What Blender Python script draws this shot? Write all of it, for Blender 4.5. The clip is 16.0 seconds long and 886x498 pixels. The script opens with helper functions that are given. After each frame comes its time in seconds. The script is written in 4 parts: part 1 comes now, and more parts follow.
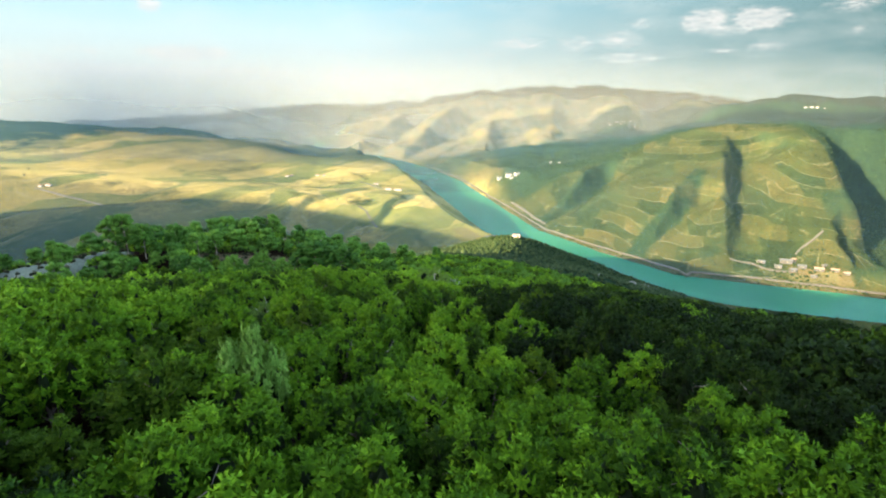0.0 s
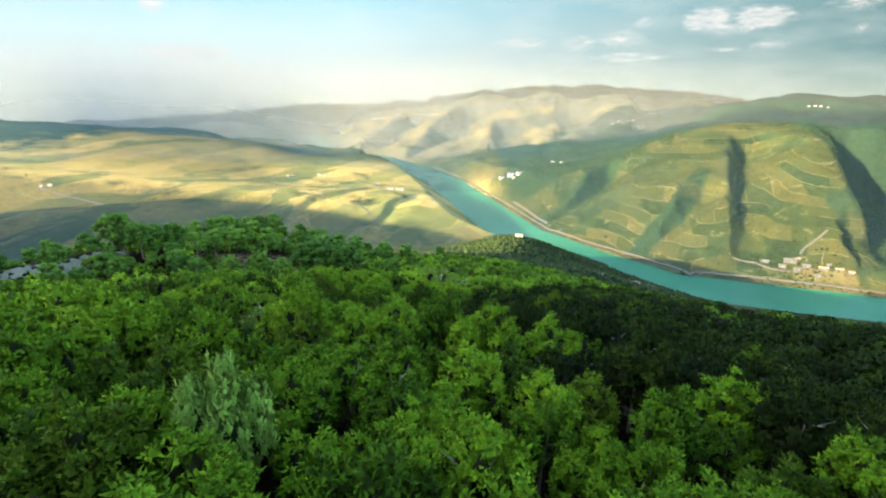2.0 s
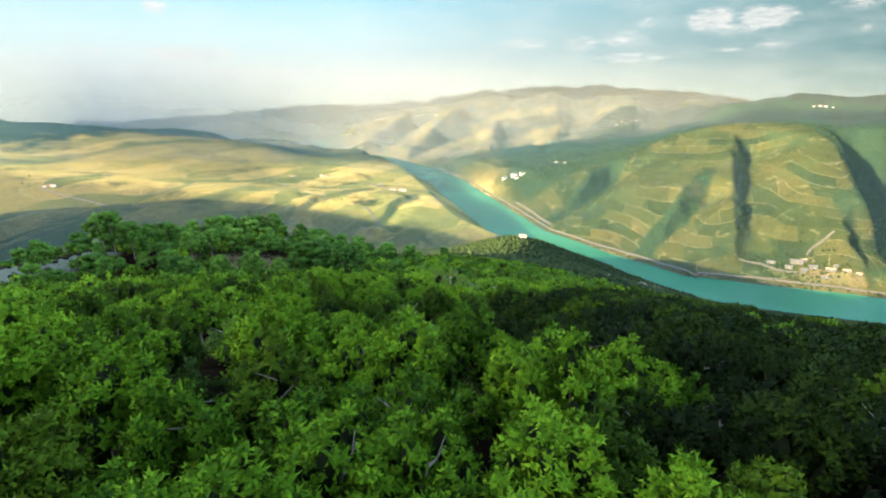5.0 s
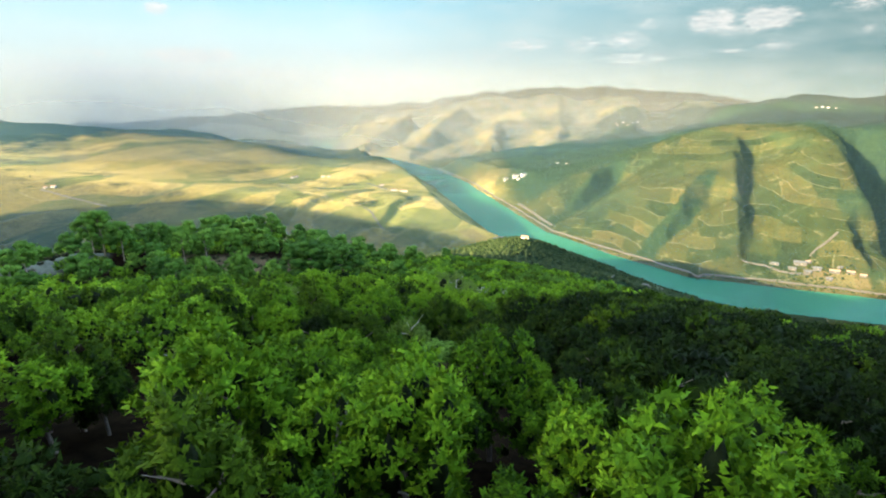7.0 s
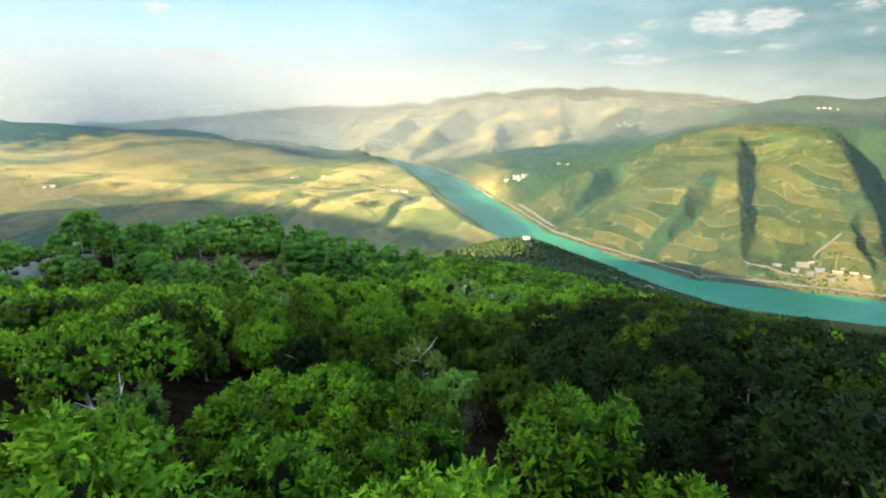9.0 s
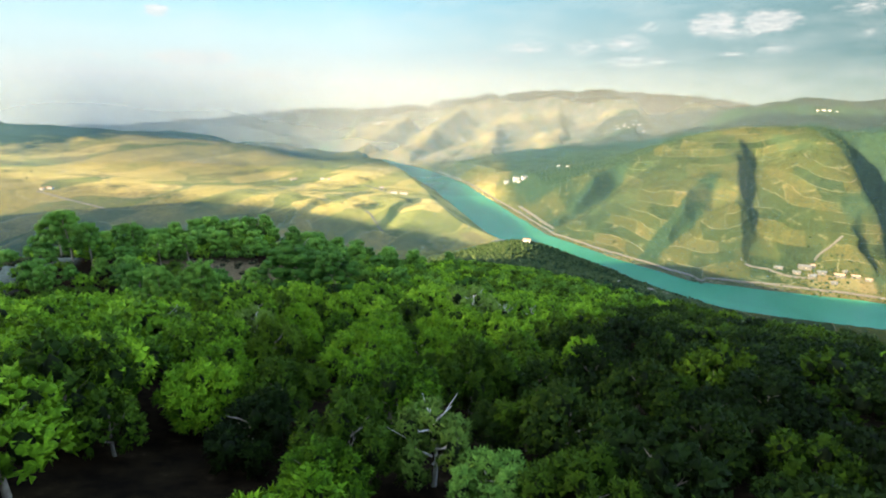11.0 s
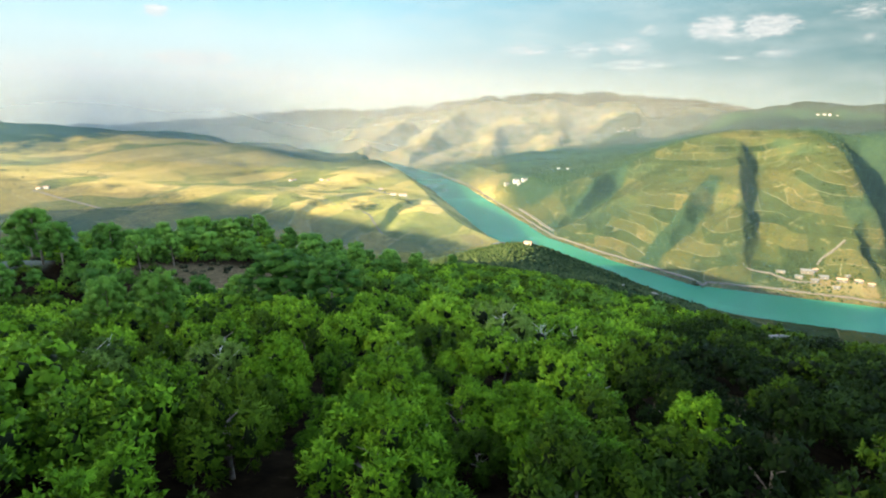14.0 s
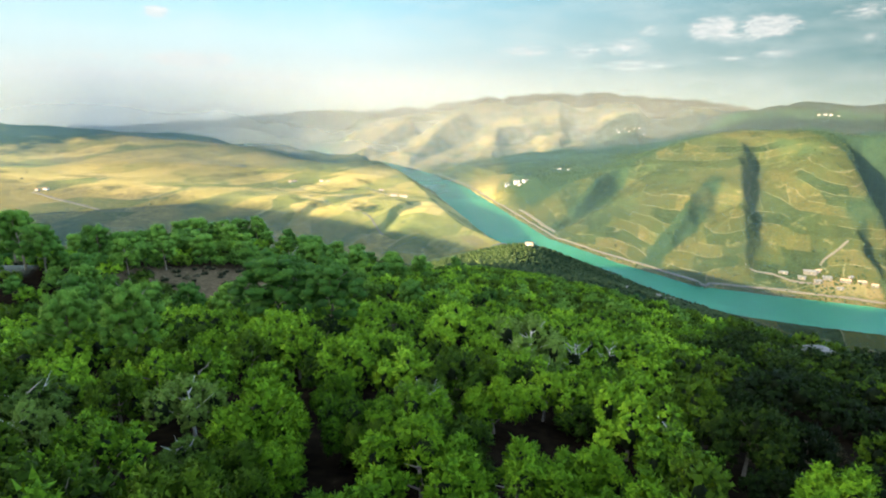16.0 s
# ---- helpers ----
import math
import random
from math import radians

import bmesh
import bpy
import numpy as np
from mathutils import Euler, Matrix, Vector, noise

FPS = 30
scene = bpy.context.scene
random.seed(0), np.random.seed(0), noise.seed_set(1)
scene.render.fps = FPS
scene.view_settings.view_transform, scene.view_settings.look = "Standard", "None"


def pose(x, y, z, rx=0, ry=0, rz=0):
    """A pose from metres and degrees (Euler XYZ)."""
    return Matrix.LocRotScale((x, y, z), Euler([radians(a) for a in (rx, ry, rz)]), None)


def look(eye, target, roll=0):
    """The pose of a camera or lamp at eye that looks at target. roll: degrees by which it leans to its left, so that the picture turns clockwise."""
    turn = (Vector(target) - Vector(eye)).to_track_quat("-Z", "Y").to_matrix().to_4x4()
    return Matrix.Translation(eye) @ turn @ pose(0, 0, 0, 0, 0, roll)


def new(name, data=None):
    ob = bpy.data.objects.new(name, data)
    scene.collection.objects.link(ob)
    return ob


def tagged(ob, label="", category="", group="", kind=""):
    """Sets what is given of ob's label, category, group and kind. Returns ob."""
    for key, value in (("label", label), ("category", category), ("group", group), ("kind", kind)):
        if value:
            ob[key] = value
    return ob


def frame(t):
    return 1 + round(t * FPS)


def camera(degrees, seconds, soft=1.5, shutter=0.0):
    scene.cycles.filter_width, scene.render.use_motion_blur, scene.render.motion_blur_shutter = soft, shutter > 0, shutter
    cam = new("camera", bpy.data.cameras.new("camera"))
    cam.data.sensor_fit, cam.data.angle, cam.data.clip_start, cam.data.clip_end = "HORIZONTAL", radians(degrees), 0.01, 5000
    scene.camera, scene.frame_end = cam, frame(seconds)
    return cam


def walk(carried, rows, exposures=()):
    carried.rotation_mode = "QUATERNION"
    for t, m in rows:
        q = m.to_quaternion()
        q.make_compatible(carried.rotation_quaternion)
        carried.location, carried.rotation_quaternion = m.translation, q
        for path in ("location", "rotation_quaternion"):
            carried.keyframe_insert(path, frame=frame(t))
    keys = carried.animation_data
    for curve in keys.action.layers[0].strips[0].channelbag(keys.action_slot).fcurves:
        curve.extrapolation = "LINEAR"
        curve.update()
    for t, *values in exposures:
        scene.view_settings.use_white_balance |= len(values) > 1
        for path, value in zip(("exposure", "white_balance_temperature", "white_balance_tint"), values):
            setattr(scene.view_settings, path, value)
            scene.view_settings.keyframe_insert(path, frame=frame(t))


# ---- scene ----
cam = camera(83.0, 16.0, soft=2.0)
PATH = [
    (0, (1.368, -0.045, 400.455), (1.367, 1.857, 399.835), 0.1),
    (0.5, (1.153, 0.886, 400.139), (1.149, 2.788, 399.519), 0.0),
    (1, (0.953, 1.744, 399.853), (0.948, 3.646, 399.232), 0.0),
    (1.5, (0.727, 2.644, 399.544), (0.721, 4.545, 398.924), -0.0),
    (2, (0.536, 3.487, 399.25), (0.528, 5.388, 398.629), -0.0),
    (2.5, (0.33, 4.42, 398.904), (0.32, 6.322, 398.284), -0.1),
    (3, (0.138, 5.306, 398.584), (0.126, 7.207, 397.964), -0.1),
    (3.5, (-0.059, 6.319, 398.236), (-0.072, 8.221, 397.617), -0.1),
    (4, (-0.218, 7.246, 397.931), (-0.233, 9.148, 397.312), -0.1),
    (6.5, (-0.761, 13.047, 395.913), (-0.783, 14.95, 395.299), -0.1),
    (7, (-0.953, 14.287, 395.566), (-0.976, 16.19, 394.953), -0.1),
    (7.5, (-1.131, 15.435, 395.243), (-1.156, 17.339, 394.631), -0.1),
    (8, (-1.339, 16.659, 394.903), (-1.365, 18.563, 394.292), -0.1),
    (8.5, (-1.555, 17.862, 394.587), (-1.581, 19.767, 393.976), -0.0),
    (9, (-1.789, 19.152, 394.249), (-1.814, 21.056, 393.638), 0.0),
    (11.5, (-2.821, 27.665, 391.86), (-2.841, 29.572, 391.26), 0.1),
    (12, (-3.161, 29.273, 391.437), (-3.179, 31.181, 390.838), 0.2),
    (12.5, (-3.498, 30.732, 391.058), (-3.512, 32.64, 390.459), 0.2),
    (13, (-3.848, 32.279, 390.617), (-3.863, 34.188, 390.02), 0.3),
    (13.5, (-4.212, 33.73, 390.225), (-4.228, 35.639, 389.629), 0.3),
    (14, (-4.611, 35.242, 389.83), (-4.628, 37.151, 389.235), 0.4),
    (14.5, (-4.98, 36.67, 389.464), (-4.998, 38.58, 388.87), 0.3),
    (15, (-5.393, 38.08, 389.149), (-5.41, 39.99, 388.557), 0.4),
    (15.5, (-5.708, 39.513, 388.795), (-5.726, 41.423, 388.203), 0.4),
    (16, (-5.934, 40.685, 388.589), (-5.952, 42.595, 387.998), 0.3),
]
EXPOSURE = 3.3
walk(cam, [(t, look(eye, target, roll)) for t, eye, target, roll in PATH], exposures=[(0, EXPOSURE, 6750, 10), (16, EXPOSURE, 6750, 10)])

# ---- daylight ----
SUN_EL, SUN_AZ = 16.0, 236.0          # degrees: height, and bearing clockwise from the way ahead
world = bpy.data.worlds.new("sky")
scene.world = world
world.use_nodes = True
wn = world.node_tree.nodes
sky = wn.new("ShaderNodeTexSky")
sky.sky_type, sky.sun_disc = "NISHITA", False
sky.sun_elevation, sky.sun_rotation = radians(SUN_EL), radians(SUN_AZ)
sky.altitude, sky.air_density, sky.dust_density, sky.ozone_density = 500, 1.0, 1.5, 1.0
world.node_tree.links.new(sky.outputs[0], wn["Background"].inputs[0])
wn["Background"].inputs[1].default_value = 0.15

sun = new("sun", bpy.data.lights.new("sun", "SUN"))
sun.data.energy, sun.data.angle, sun.data.color = 4.2, radians(0.6), (1.0, 0.81, 0.48)
to_sun = Vector((math.sin(radians(SUN_AZ)) * math.cos(radians(SUN_EL)), math.cos(radians(SUN_AZ)) * math.cos(radians(SUN_EL)), math.sin(radians(SUN_EL))))
sun.matrix_world = Matrix.LocRotScale((0, 0, 900), to_sun.to_track_quat("Z", "Y"), None)


# ---- materials ----
class Mat:
    """A node material in short: m.add(kind, ...) makes a node, m.link joins sockets."""

    def __init__(self, name, rough=0.8):
        self.mat = bpy.data.materials.new(name)
        self.mat.use_nodes = True
        self.tree = self.mat.node_tree
        self.bsdf = self.tree.nodes["Principled BSDF"]
        self.out = self.tree.nodes["Material Output"]
        self.bsdf.inputs["Roughness"].default_value = rough
        self.bsdf.inputs["Specular IOR Level"].default_value = 0.2

    def add(self, kind, operation=""):
        node = self.tree.nodes.new(kind)
        if operation:
            node.operation = operation
        return node

    def link(self, a, b):
        self.tree.links.new(a, b)

    def coords(self, scale=(1, 1, 1), kind="Object"):
        mp = self.add("ShaderNodeMapping")
        mp.inputs["Scale"].default_value = scale
        self.link(self.add("ShaderNodeTexCoord").outputs[kind], mp.inputs[0])
        return mp.outputs[0]

    def noise(self, vec, scale, detail=4, rough=0.55):
        n = self.add("ShaderNodeTexNoise")
        n.inputs["Scale"].default_value, n.inputs["Detail"].default_value, n.inputs["Roughness"].default_value = scale, detail, rough
        if vec is not None:
            self.link(vec, n.inputs["Vector"])
        return n.outputs["Fac"]

    def ramp(self, fac, *stops):
        r = self.add("ShaderNodeValToRGB")
        els = r.color_ramp.elements
        while len(els) < len(stops):
            els.new(0.5)
        for e, (at, col) in zip(els, stops):
            e.position, e.color = at, (*col, 1) if len(col) == 3 else col
        self.link(fac, r.inputs[0])
        return r.outputs[0]

    def mix(self, fac, a, b, blend="MIX"):
        n = self.add("ShaderNodeMix")
        n.data_type, n.blend_type = "RGBA", blend
        for sock, v in ((n.inputs[0], fac), (n.inputs[6], a), (n.inputs[7], b)):
            if isinstance(v, (int, float)):
                sock.default_value = v
            elif isinstance(v, tuple):
                sock.default_value = (*v, 1)
            else:
                self.link(v, sock)
        return n.outputs[2]

    def math(self, op, a, b=0.0, clamp=False):
        n = self.add("ShaderNodeMath", op)
        n.use_clamp = clamp
        for sock, v in zip(n.inputs, (a, b)):
            if isinstance(v, (int, float)):
                sock.default_value = v
            else:
                self.link(v, sock)
        return n.outputs[0]

    def attr(self, name):
        node = self.add("ShaderNodeAttribute")
        node.attribute_name = name
        return node.outputs["Fac"]

    def base(self, col):
        self.link(col, self.bsdf.inputs["Base Color"])

    def bump(self, height, strength=0.4, distance=0.1):
        b = self.add("ShaderNodeBump")
        b.inputs["Strength"].default_value, b.inputs["Distance"].default_value = strength, distance
        self.link(height, b.inputs["Height"])
        self.link(b.outputs[0], self.bsdf.inputs["Normal"])


def leaf_material(name, dark, mid, light, glow=0.12, rough=0.75):
    """Foliage: colour varies from leaf to leaf, clump to clump and tree to tree, down to near black for inner shade;
    some light passes through.
    """
    m = Mat(name, rough)
    m.bsdf.inputs["Specular IOR Level"].default_value = 0.06
    rnd = m.add("ShaderNodeNewGeometry").outputs["Random Per Island"]
    obj = m.add("ShaderNodeObjectInfo").outputs["Random"]
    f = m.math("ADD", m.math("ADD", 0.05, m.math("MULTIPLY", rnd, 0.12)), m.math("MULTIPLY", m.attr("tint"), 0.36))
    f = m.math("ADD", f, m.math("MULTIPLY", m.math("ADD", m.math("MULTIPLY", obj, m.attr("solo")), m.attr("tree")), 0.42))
    # the near-black end is painted shade for the crown hearts
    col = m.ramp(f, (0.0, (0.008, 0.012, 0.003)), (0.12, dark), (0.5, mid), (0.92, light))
    col = m.mix(m.math("MULTIPLY", m.noise(m.coords(), 2.5, 3), 0.5), col, m.mix(0.6, col, mid, "MULTIPLY"))
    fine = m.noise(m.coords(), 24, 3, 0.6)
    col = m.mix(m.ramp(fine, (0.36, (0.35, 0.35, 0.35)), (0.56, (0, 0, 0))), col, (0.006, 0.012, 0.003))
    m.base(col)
    m.bump(fine, 0.7, 0.06)
    tr = m.add("ShaderNodeBsdfTranslucent")
    m.link(m.mix(0.15, col, light), tr.inputs[0])
    mixer = m.add("ShaderNodeMixShader")
    mixer.inputs[0].default_value = glow
    m.link(m.bsdf.outputs[0], mixer.inputs[1])
    m.link(tr.outputs[0], mixer.inputs[2])
    m.link(mixer.outputs[0], m.out.inputs[0])
    return m.mat


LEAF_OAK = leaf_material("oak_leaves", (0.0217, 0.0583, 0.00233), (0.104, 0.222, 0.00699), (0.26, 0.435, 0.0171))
# oak leaves again, with mid-distance light put into a brighter colour
LEAF_OAK_LIT = leaf_material("lit_oak_leaves", (0.0417, 0.0986, 0.00448), (0.167, 0.314, 0.0125), (0.358, 0.538, 0.0269))
# two darker oak greens; the right flank's shade is put into them
LEAF_DEEP = leaf_material("deep_shade_leaves", (0.0168, 0.0392, 0.0021), (0.0525, 0.101, 0.0042), (0.133, 0.21, 0.0098))
LEAF_DARK = leaf_material("dark_shade_leaves", (0.0035, 0.0084, 0.0007), (0.0154, 0.0322, 0.0021), (0.0595, 0.098, 0.007))
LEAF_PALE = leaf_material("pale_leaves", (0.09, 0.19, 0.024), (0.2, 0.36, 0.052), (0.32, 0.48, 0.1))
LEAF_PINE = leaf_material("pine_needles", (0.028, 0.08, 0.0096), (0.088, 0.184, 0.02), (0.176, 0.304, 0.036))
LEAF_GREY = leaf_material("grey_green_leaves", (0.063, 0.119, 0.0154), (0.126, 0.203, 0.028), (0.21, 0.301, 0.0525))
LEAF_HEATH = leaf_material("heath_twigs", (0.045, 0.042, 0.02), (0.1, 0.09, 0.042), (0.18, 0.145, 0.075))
# spur leaves dulled: the spur's shade is put into the colour
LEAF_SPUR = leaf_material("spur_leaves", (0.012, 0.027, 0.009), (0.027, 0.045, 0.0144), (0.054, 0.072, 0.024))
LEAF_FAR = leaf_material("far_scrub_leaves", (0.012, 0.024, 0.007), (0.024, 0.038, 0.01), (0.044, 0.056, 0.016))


def plain_material(name, a, b, scale, rough=0.8, bump=0.3, detail=5):
    m = Mat(name, rough)
    n = m.noise(m.coords(), scale, detail)
    m.base(m.mix(m.math("MULTIPLY", m.noise(m.coords(), scale * 7, 3), 0.35), m.ramp(n, (0.3, a), (0.7, b)), a))
    m.bump(n, bump, 0.1)
    return m.mat


BARK = plain_material("bark", (0.12, 0.09, 0.065), (0.3, 0.25, 0.2), 6, 0.9)
BARK_PALE = plain_material("pale_bark", (0.3, 0.27, 0.22), (0.5, 0.46, 0.4), 6, 0.9)
ROCK = plain_material("rock", (0.075, 0.067, 0.055), (0.15, 0.135, 0.11), 1.4, 0.9, 0.6)
PLASTER = plain_material("white_plaster", (0.24, 0.235, 0.22), (0.36, 0.345, 0.32), 0.6, 0.8)
OLD_PLASTER = plain_material("old_plaster", (0.05, 0.047, 0.042), (0.1, 0.095, 0.086), 0.4, 0.85)
TILE = plain_material("roof_tile", (0.2, 0.11, 0.07), (0.33, 0.21, 0.14), 1.2, 0.85)
SLATE = plain_material("grey_roof", (0.045, 0.045, 0.048), (0.12, 0.12, 0.12), 0.9, 0.7)
ROAD = plain_material("dirt_road", (0.05, 0.045, 0.036), (0.085, 0.074, 0.058), 0.2, 0.95)
DARK_GLASS = plain_material("window_glass", (0.03, 0.035, 0.04), (0.06, 0.07, 0.08), 0.5, 0.15, 0.0)


def ground_material():
    """Dry terraced vineyards in parcels, scrub on the steep ground, woods and painted shade where the wood attribute
    says so, and bare soil under the forest, darkened for its shade.
    """
    m = Mat("ground", 0.95)
    m.bsdf.inputs["Specular IOR Level"].default_value = 0.0
    co = m.coords()
    warp = m.add("ShaderNodeVectorMath", "ADD")
    wn_ = m.add("ShaderNodeTexNoise")
    wn_.inputs["Scale"].default_value, wn_.inputs["Detail"].default_value = 0.006, 3
    m.link(co, wn_.inputs["Vector"])
    sc = m.add("ShaderNodeVectorMath", "SCALE")
    sc.inputs["Scale"].default_value = 45
    m.link(wn_.outputs["Color"], sc.inputs[0])
    m.link(co, warp.inputs[0]), m.link(sc.outputs[0], warp.inputs[1])
    # parcels: blocks along the slope, stacked by height, each band shifted against the next
    sep = m.add("ShaderNodeSeparateXYZ")
    m.link(warp.outputs[0], sep.inputs[0])
    run = m.math("SUBTRACT", m.math("MULTIPLY", sep.outputs[0], 0.011), m.math("MULTIPLY", sep.outputs[1], 0.0045))
    tier = m.math("ADD", m.math("MULTIPLY", sep.outputs[2], 0.043), m.math("MULTIPLY", m.noise(co, 0.003, 1), 5.0))
    tier_id = m.math("FLOOR", tier)
    run = m.math("ADD", run, m.math("MULTIPLY", tier_id, 0.37))
    ids = m.add("ShaderNodeCombineXYZ")
    m.link(m.math("FLOOR", run), ids.inputs[0]), m.link(tier_id, ids.inputs[1])
    white = m.add("ShaderNodeTexWhiteNoise")
    white.noise_dimensions = "2D"
    m.link(ids.outputs[0], white.inputs["Vector"])
    cell = m.add("ShaderNodeSeparateColor")
    m.link(white.outputs["Color"], cell.inputs[0])
    broad = m.noise(co, 0.0035, 3)
    pick = m.math("ADD", m.math("MULTIPLY", cell.outputs[0], 0.6), m.math("MULTIPLY", m.math("SUBTRACT", broad, 0.26), 0.8))
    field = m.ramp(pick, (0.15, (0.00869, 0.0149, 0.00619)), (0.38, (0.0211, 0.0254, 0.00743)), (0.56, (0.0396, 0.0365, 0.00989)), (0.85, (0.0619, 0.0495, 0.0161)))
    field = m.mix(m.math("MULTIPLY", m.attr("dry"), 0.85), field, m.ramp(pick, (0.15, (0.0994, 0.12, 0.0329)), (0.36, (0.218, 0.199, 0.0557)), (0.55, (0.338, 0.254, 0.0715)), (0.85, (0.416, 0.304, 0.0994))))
    # tracks and walls on the parcels' edges, with gaps
    def edge(value, width):
        return m.math("LESS_THAN", m.math("ABSOLUTE", m.math("SUBTRACT", m.math("FRACT", value), 0.5)), width)
    track = m.math("MULTIPLY", m.math("MAXIMUM", m.math("MULTIPLY", edge(m.math("ADD", run, 0.5), 0.016), m.math("GREATER_THAN", cell.outputs[2], 0.7)), edge(m.math("ADD", tier, 0.5), 0.03)), m.math("GREATER_THAN", m.noise(co, 0.006, 2), 0.49))
    # terraces: narrow benches that follow the height
    bands = m.math("SINE", m.math("ADD", m.math("MULTIPLY", sep.outputs[2], 1.75), m.math("MULTIPLY", m.noise(co, 0.012, 2), 9.0)))
    band = m.math("MULTIPLY", m.math("GREATER_THAN", bands, 0.2), m.math("MULTIPLY", cell.outputs[1], 0.6))
    field = m.mix(m.math("MULTIPLY", band, m.math("SUBTRACT", 1.0, m.math("MULTIPLY", m.attr("dry"), 0.6))), field, (0.026, 0.037, 0.015))
    field = m.mix(m.math("MULTIPLY", track, 0.3), field, (0.2, 0.17, 0.1))
    # scrub blotches at two scales
    n1 = m.noise(co, 0.011, 6, 0.6)
    field = m.mix(m.ramp(n1, (0.52, (0, 0, 0)), (0.7, (0.6, 0.6, 0.6))), field, (0.034, 0.048, 0.017))
    n2 = m.noise(co, 0.11, 5, 0.7)
    field = m.mix(m.ramp(n2, (0.54, (0, 0, 0)), (0.68, (0.5, 0.5, 0.5))), field, (0.027, 0.038, 0.014))
    field = m.mix(m.ramp(m.noise(co, 0.035, 3), (0.6, (0, 0, 0)), (0.75, (0.5, 0.5, 0.5))), field, (0.14, 0.12, 0.055))
    field = m.mix(m.math("MULTIPLY", m.attr("rosy"), 0.55), field, m.ramp(n1, (0.38, (0.04, 0.05, 0.035)), (0.6, (0.17, 0.12, 0.08))))
    dots = m.ramp(m.noise(co, 0.24, 2, 0.6), (0.5, (0, 0, 0)), (0.57, (0.75, 0.75, 0.75)))
    field = m.mix(m.math("MULTIPLY", dots, m.math("SUBTRACT", 1.0, m.math("MULTIPLY", m.attr("dry"), 0.8))), field, (0.02, 0.032, 0.013))
    field = m.mix(m.attr("bare"), field, m.mix(cell.outputs[2], (0.11, 0.1, 0.042), (0.12, 0.084, 0.04)))
    # woods, which on some slopes stand for shade
    woodn = m.math("ADD", m.attr("wood"), m.math("MULTIPLY", m.math("SUBTRACT", n1, 0.5), 0.9))
    woods = m.ramp(n2, (0.35, (0.009, 0.02, 0.011)), (0.6, (0.017, 0.03, 0.014)))
    col = m.mix(m.ramp(woodn, (0.42, (0, 0, 0)), (0.6, (1, 1, 1))), field, woods)
    # bank stones
    col = m.mix(m.attr("bank"), col, (0.16, 0.13, 0.085))
    # forest floor
    fl = m.noise(co, 1.3, 6, 0.65)
    open_col = m.ramp(fl, (0.35, (0.03, 0.024, 0.012)), (0.6, (0.095, 0.066, 0.034)), (0.78, (0.2, 0.165, 0.12)))
    pale_col = m.ramp(fl, (0.35, (0.06, 0.072, 0.05)), (0.65, (0.12, 0.135, 0.1)))
    # soil taken to near black: shade under the trees put into its colour
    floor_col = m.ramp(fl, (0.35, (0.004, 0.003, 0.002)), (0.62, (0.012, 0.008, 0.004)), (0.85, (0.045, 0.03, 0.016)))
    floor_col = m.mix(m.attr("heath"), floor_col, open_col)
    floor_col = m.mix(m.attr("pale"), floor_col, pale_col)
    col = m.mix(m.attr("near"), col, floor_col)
    m.base(col)
    m.bump(m.math("ADD", n2, m.math("MULTIPLY", n1, 2.0)), 0.5, 2.0)
    return m.mat


def water_material():
    m = Mat("river_water", 0.25)
    m.bsdf.inputs["IOR"].default_value = 1.12
    m.bsdf.inputs["Specular IOR Level"].default_value = 0.5
    co = m.coords()
    m.base(m.ramp(m.noise(co, 0.004, 4), (0.3, (0.018, 0.11, 0.056)), (0.7, (0.03, 0.145, 0.076))))
    m.bump(m.noise(co, 0.35, 4), 0.12, 0.3)
    return m.mat


GROUND, WATER = ground_material(), water_material()


# ---- land forms ----
def lattice(ix, iy, seed):
    h = (ix.astype(np.int64) * 374761393 + iy.astype(np.int64) * 668265263 + seed * 974711) & 0x7FFFFFFF
    h = ((h ^ (h >> 13)) * 1274126177) & 0x7FFFFFFF
    return ((h ^ (h >> 16)) & 0xFFFF) / 65535.0


def value_noise(x, y, seed=0):
    ix, iy = np.floor(x), np.floor(y)
    fx, fy = x - ix, y - iy
    fx, fy = fx * fx * fx * (fx * (fx * 6 - 15) + 10), fy * fy * fy * (fy * (fy * 6 - 15) + 10)
    a, b = lattice(ix, iy, seed), lattice(ix + 1, iy, seed)
    c, d = lattice(ix, iy + 1, seed), lattice(ix + 1, iy + 1, seed)
    return (a + (b - a) * fx) * (1 - fy) + (c + (d - c) * fx) * fy


def fbm(x, y, octaves=4, seed=0, ridged=False):
    total, amp, norm = 0.0, 1.0, 0.0
    for k in range(octaves):
        n = value_noise(x * 2 ** k + 17.3 * k, y * 2 ** k - 9.1 * k, seed + k)
        total, norm = total + amp * (np.abs(2 * n - 1) if ridged else n), norm + amp
        amp *= 0.5
    return total / norm


def along(X, Y, line):
    """Distance to a polyline, the height interpolated on it, the way run along it, and the side (+ left)."""
    best = np.full(X.shape, 1e9)
    zz, run, side = np.zeros(X.shape), np.zeros(X.shape), np.zeros(X.shape)
    gone = 0.0
    for p, q in zip(line[:-1], line[1:]):
        dx, dy = q[0] - p[0], q[1] - p[1]
        n = math.hypot(dx, dy)
        t = np.clip(((X - p[0]) * dx + (Y - p[1]) * dy) / (n * n), 0, 1)
        d = np.hypot(X - p[0] - t * dx, Y - p[1] - t * dy)
        k = d < best
        best = np.where(k, d, best)
        pz, qz = (p[2], q[2]) if len(p) > 2 else (0, 0)
        zz = np.where(k, pz + t * (qz - pz), zz)
        run = np.where(k, gone + t * n, run)
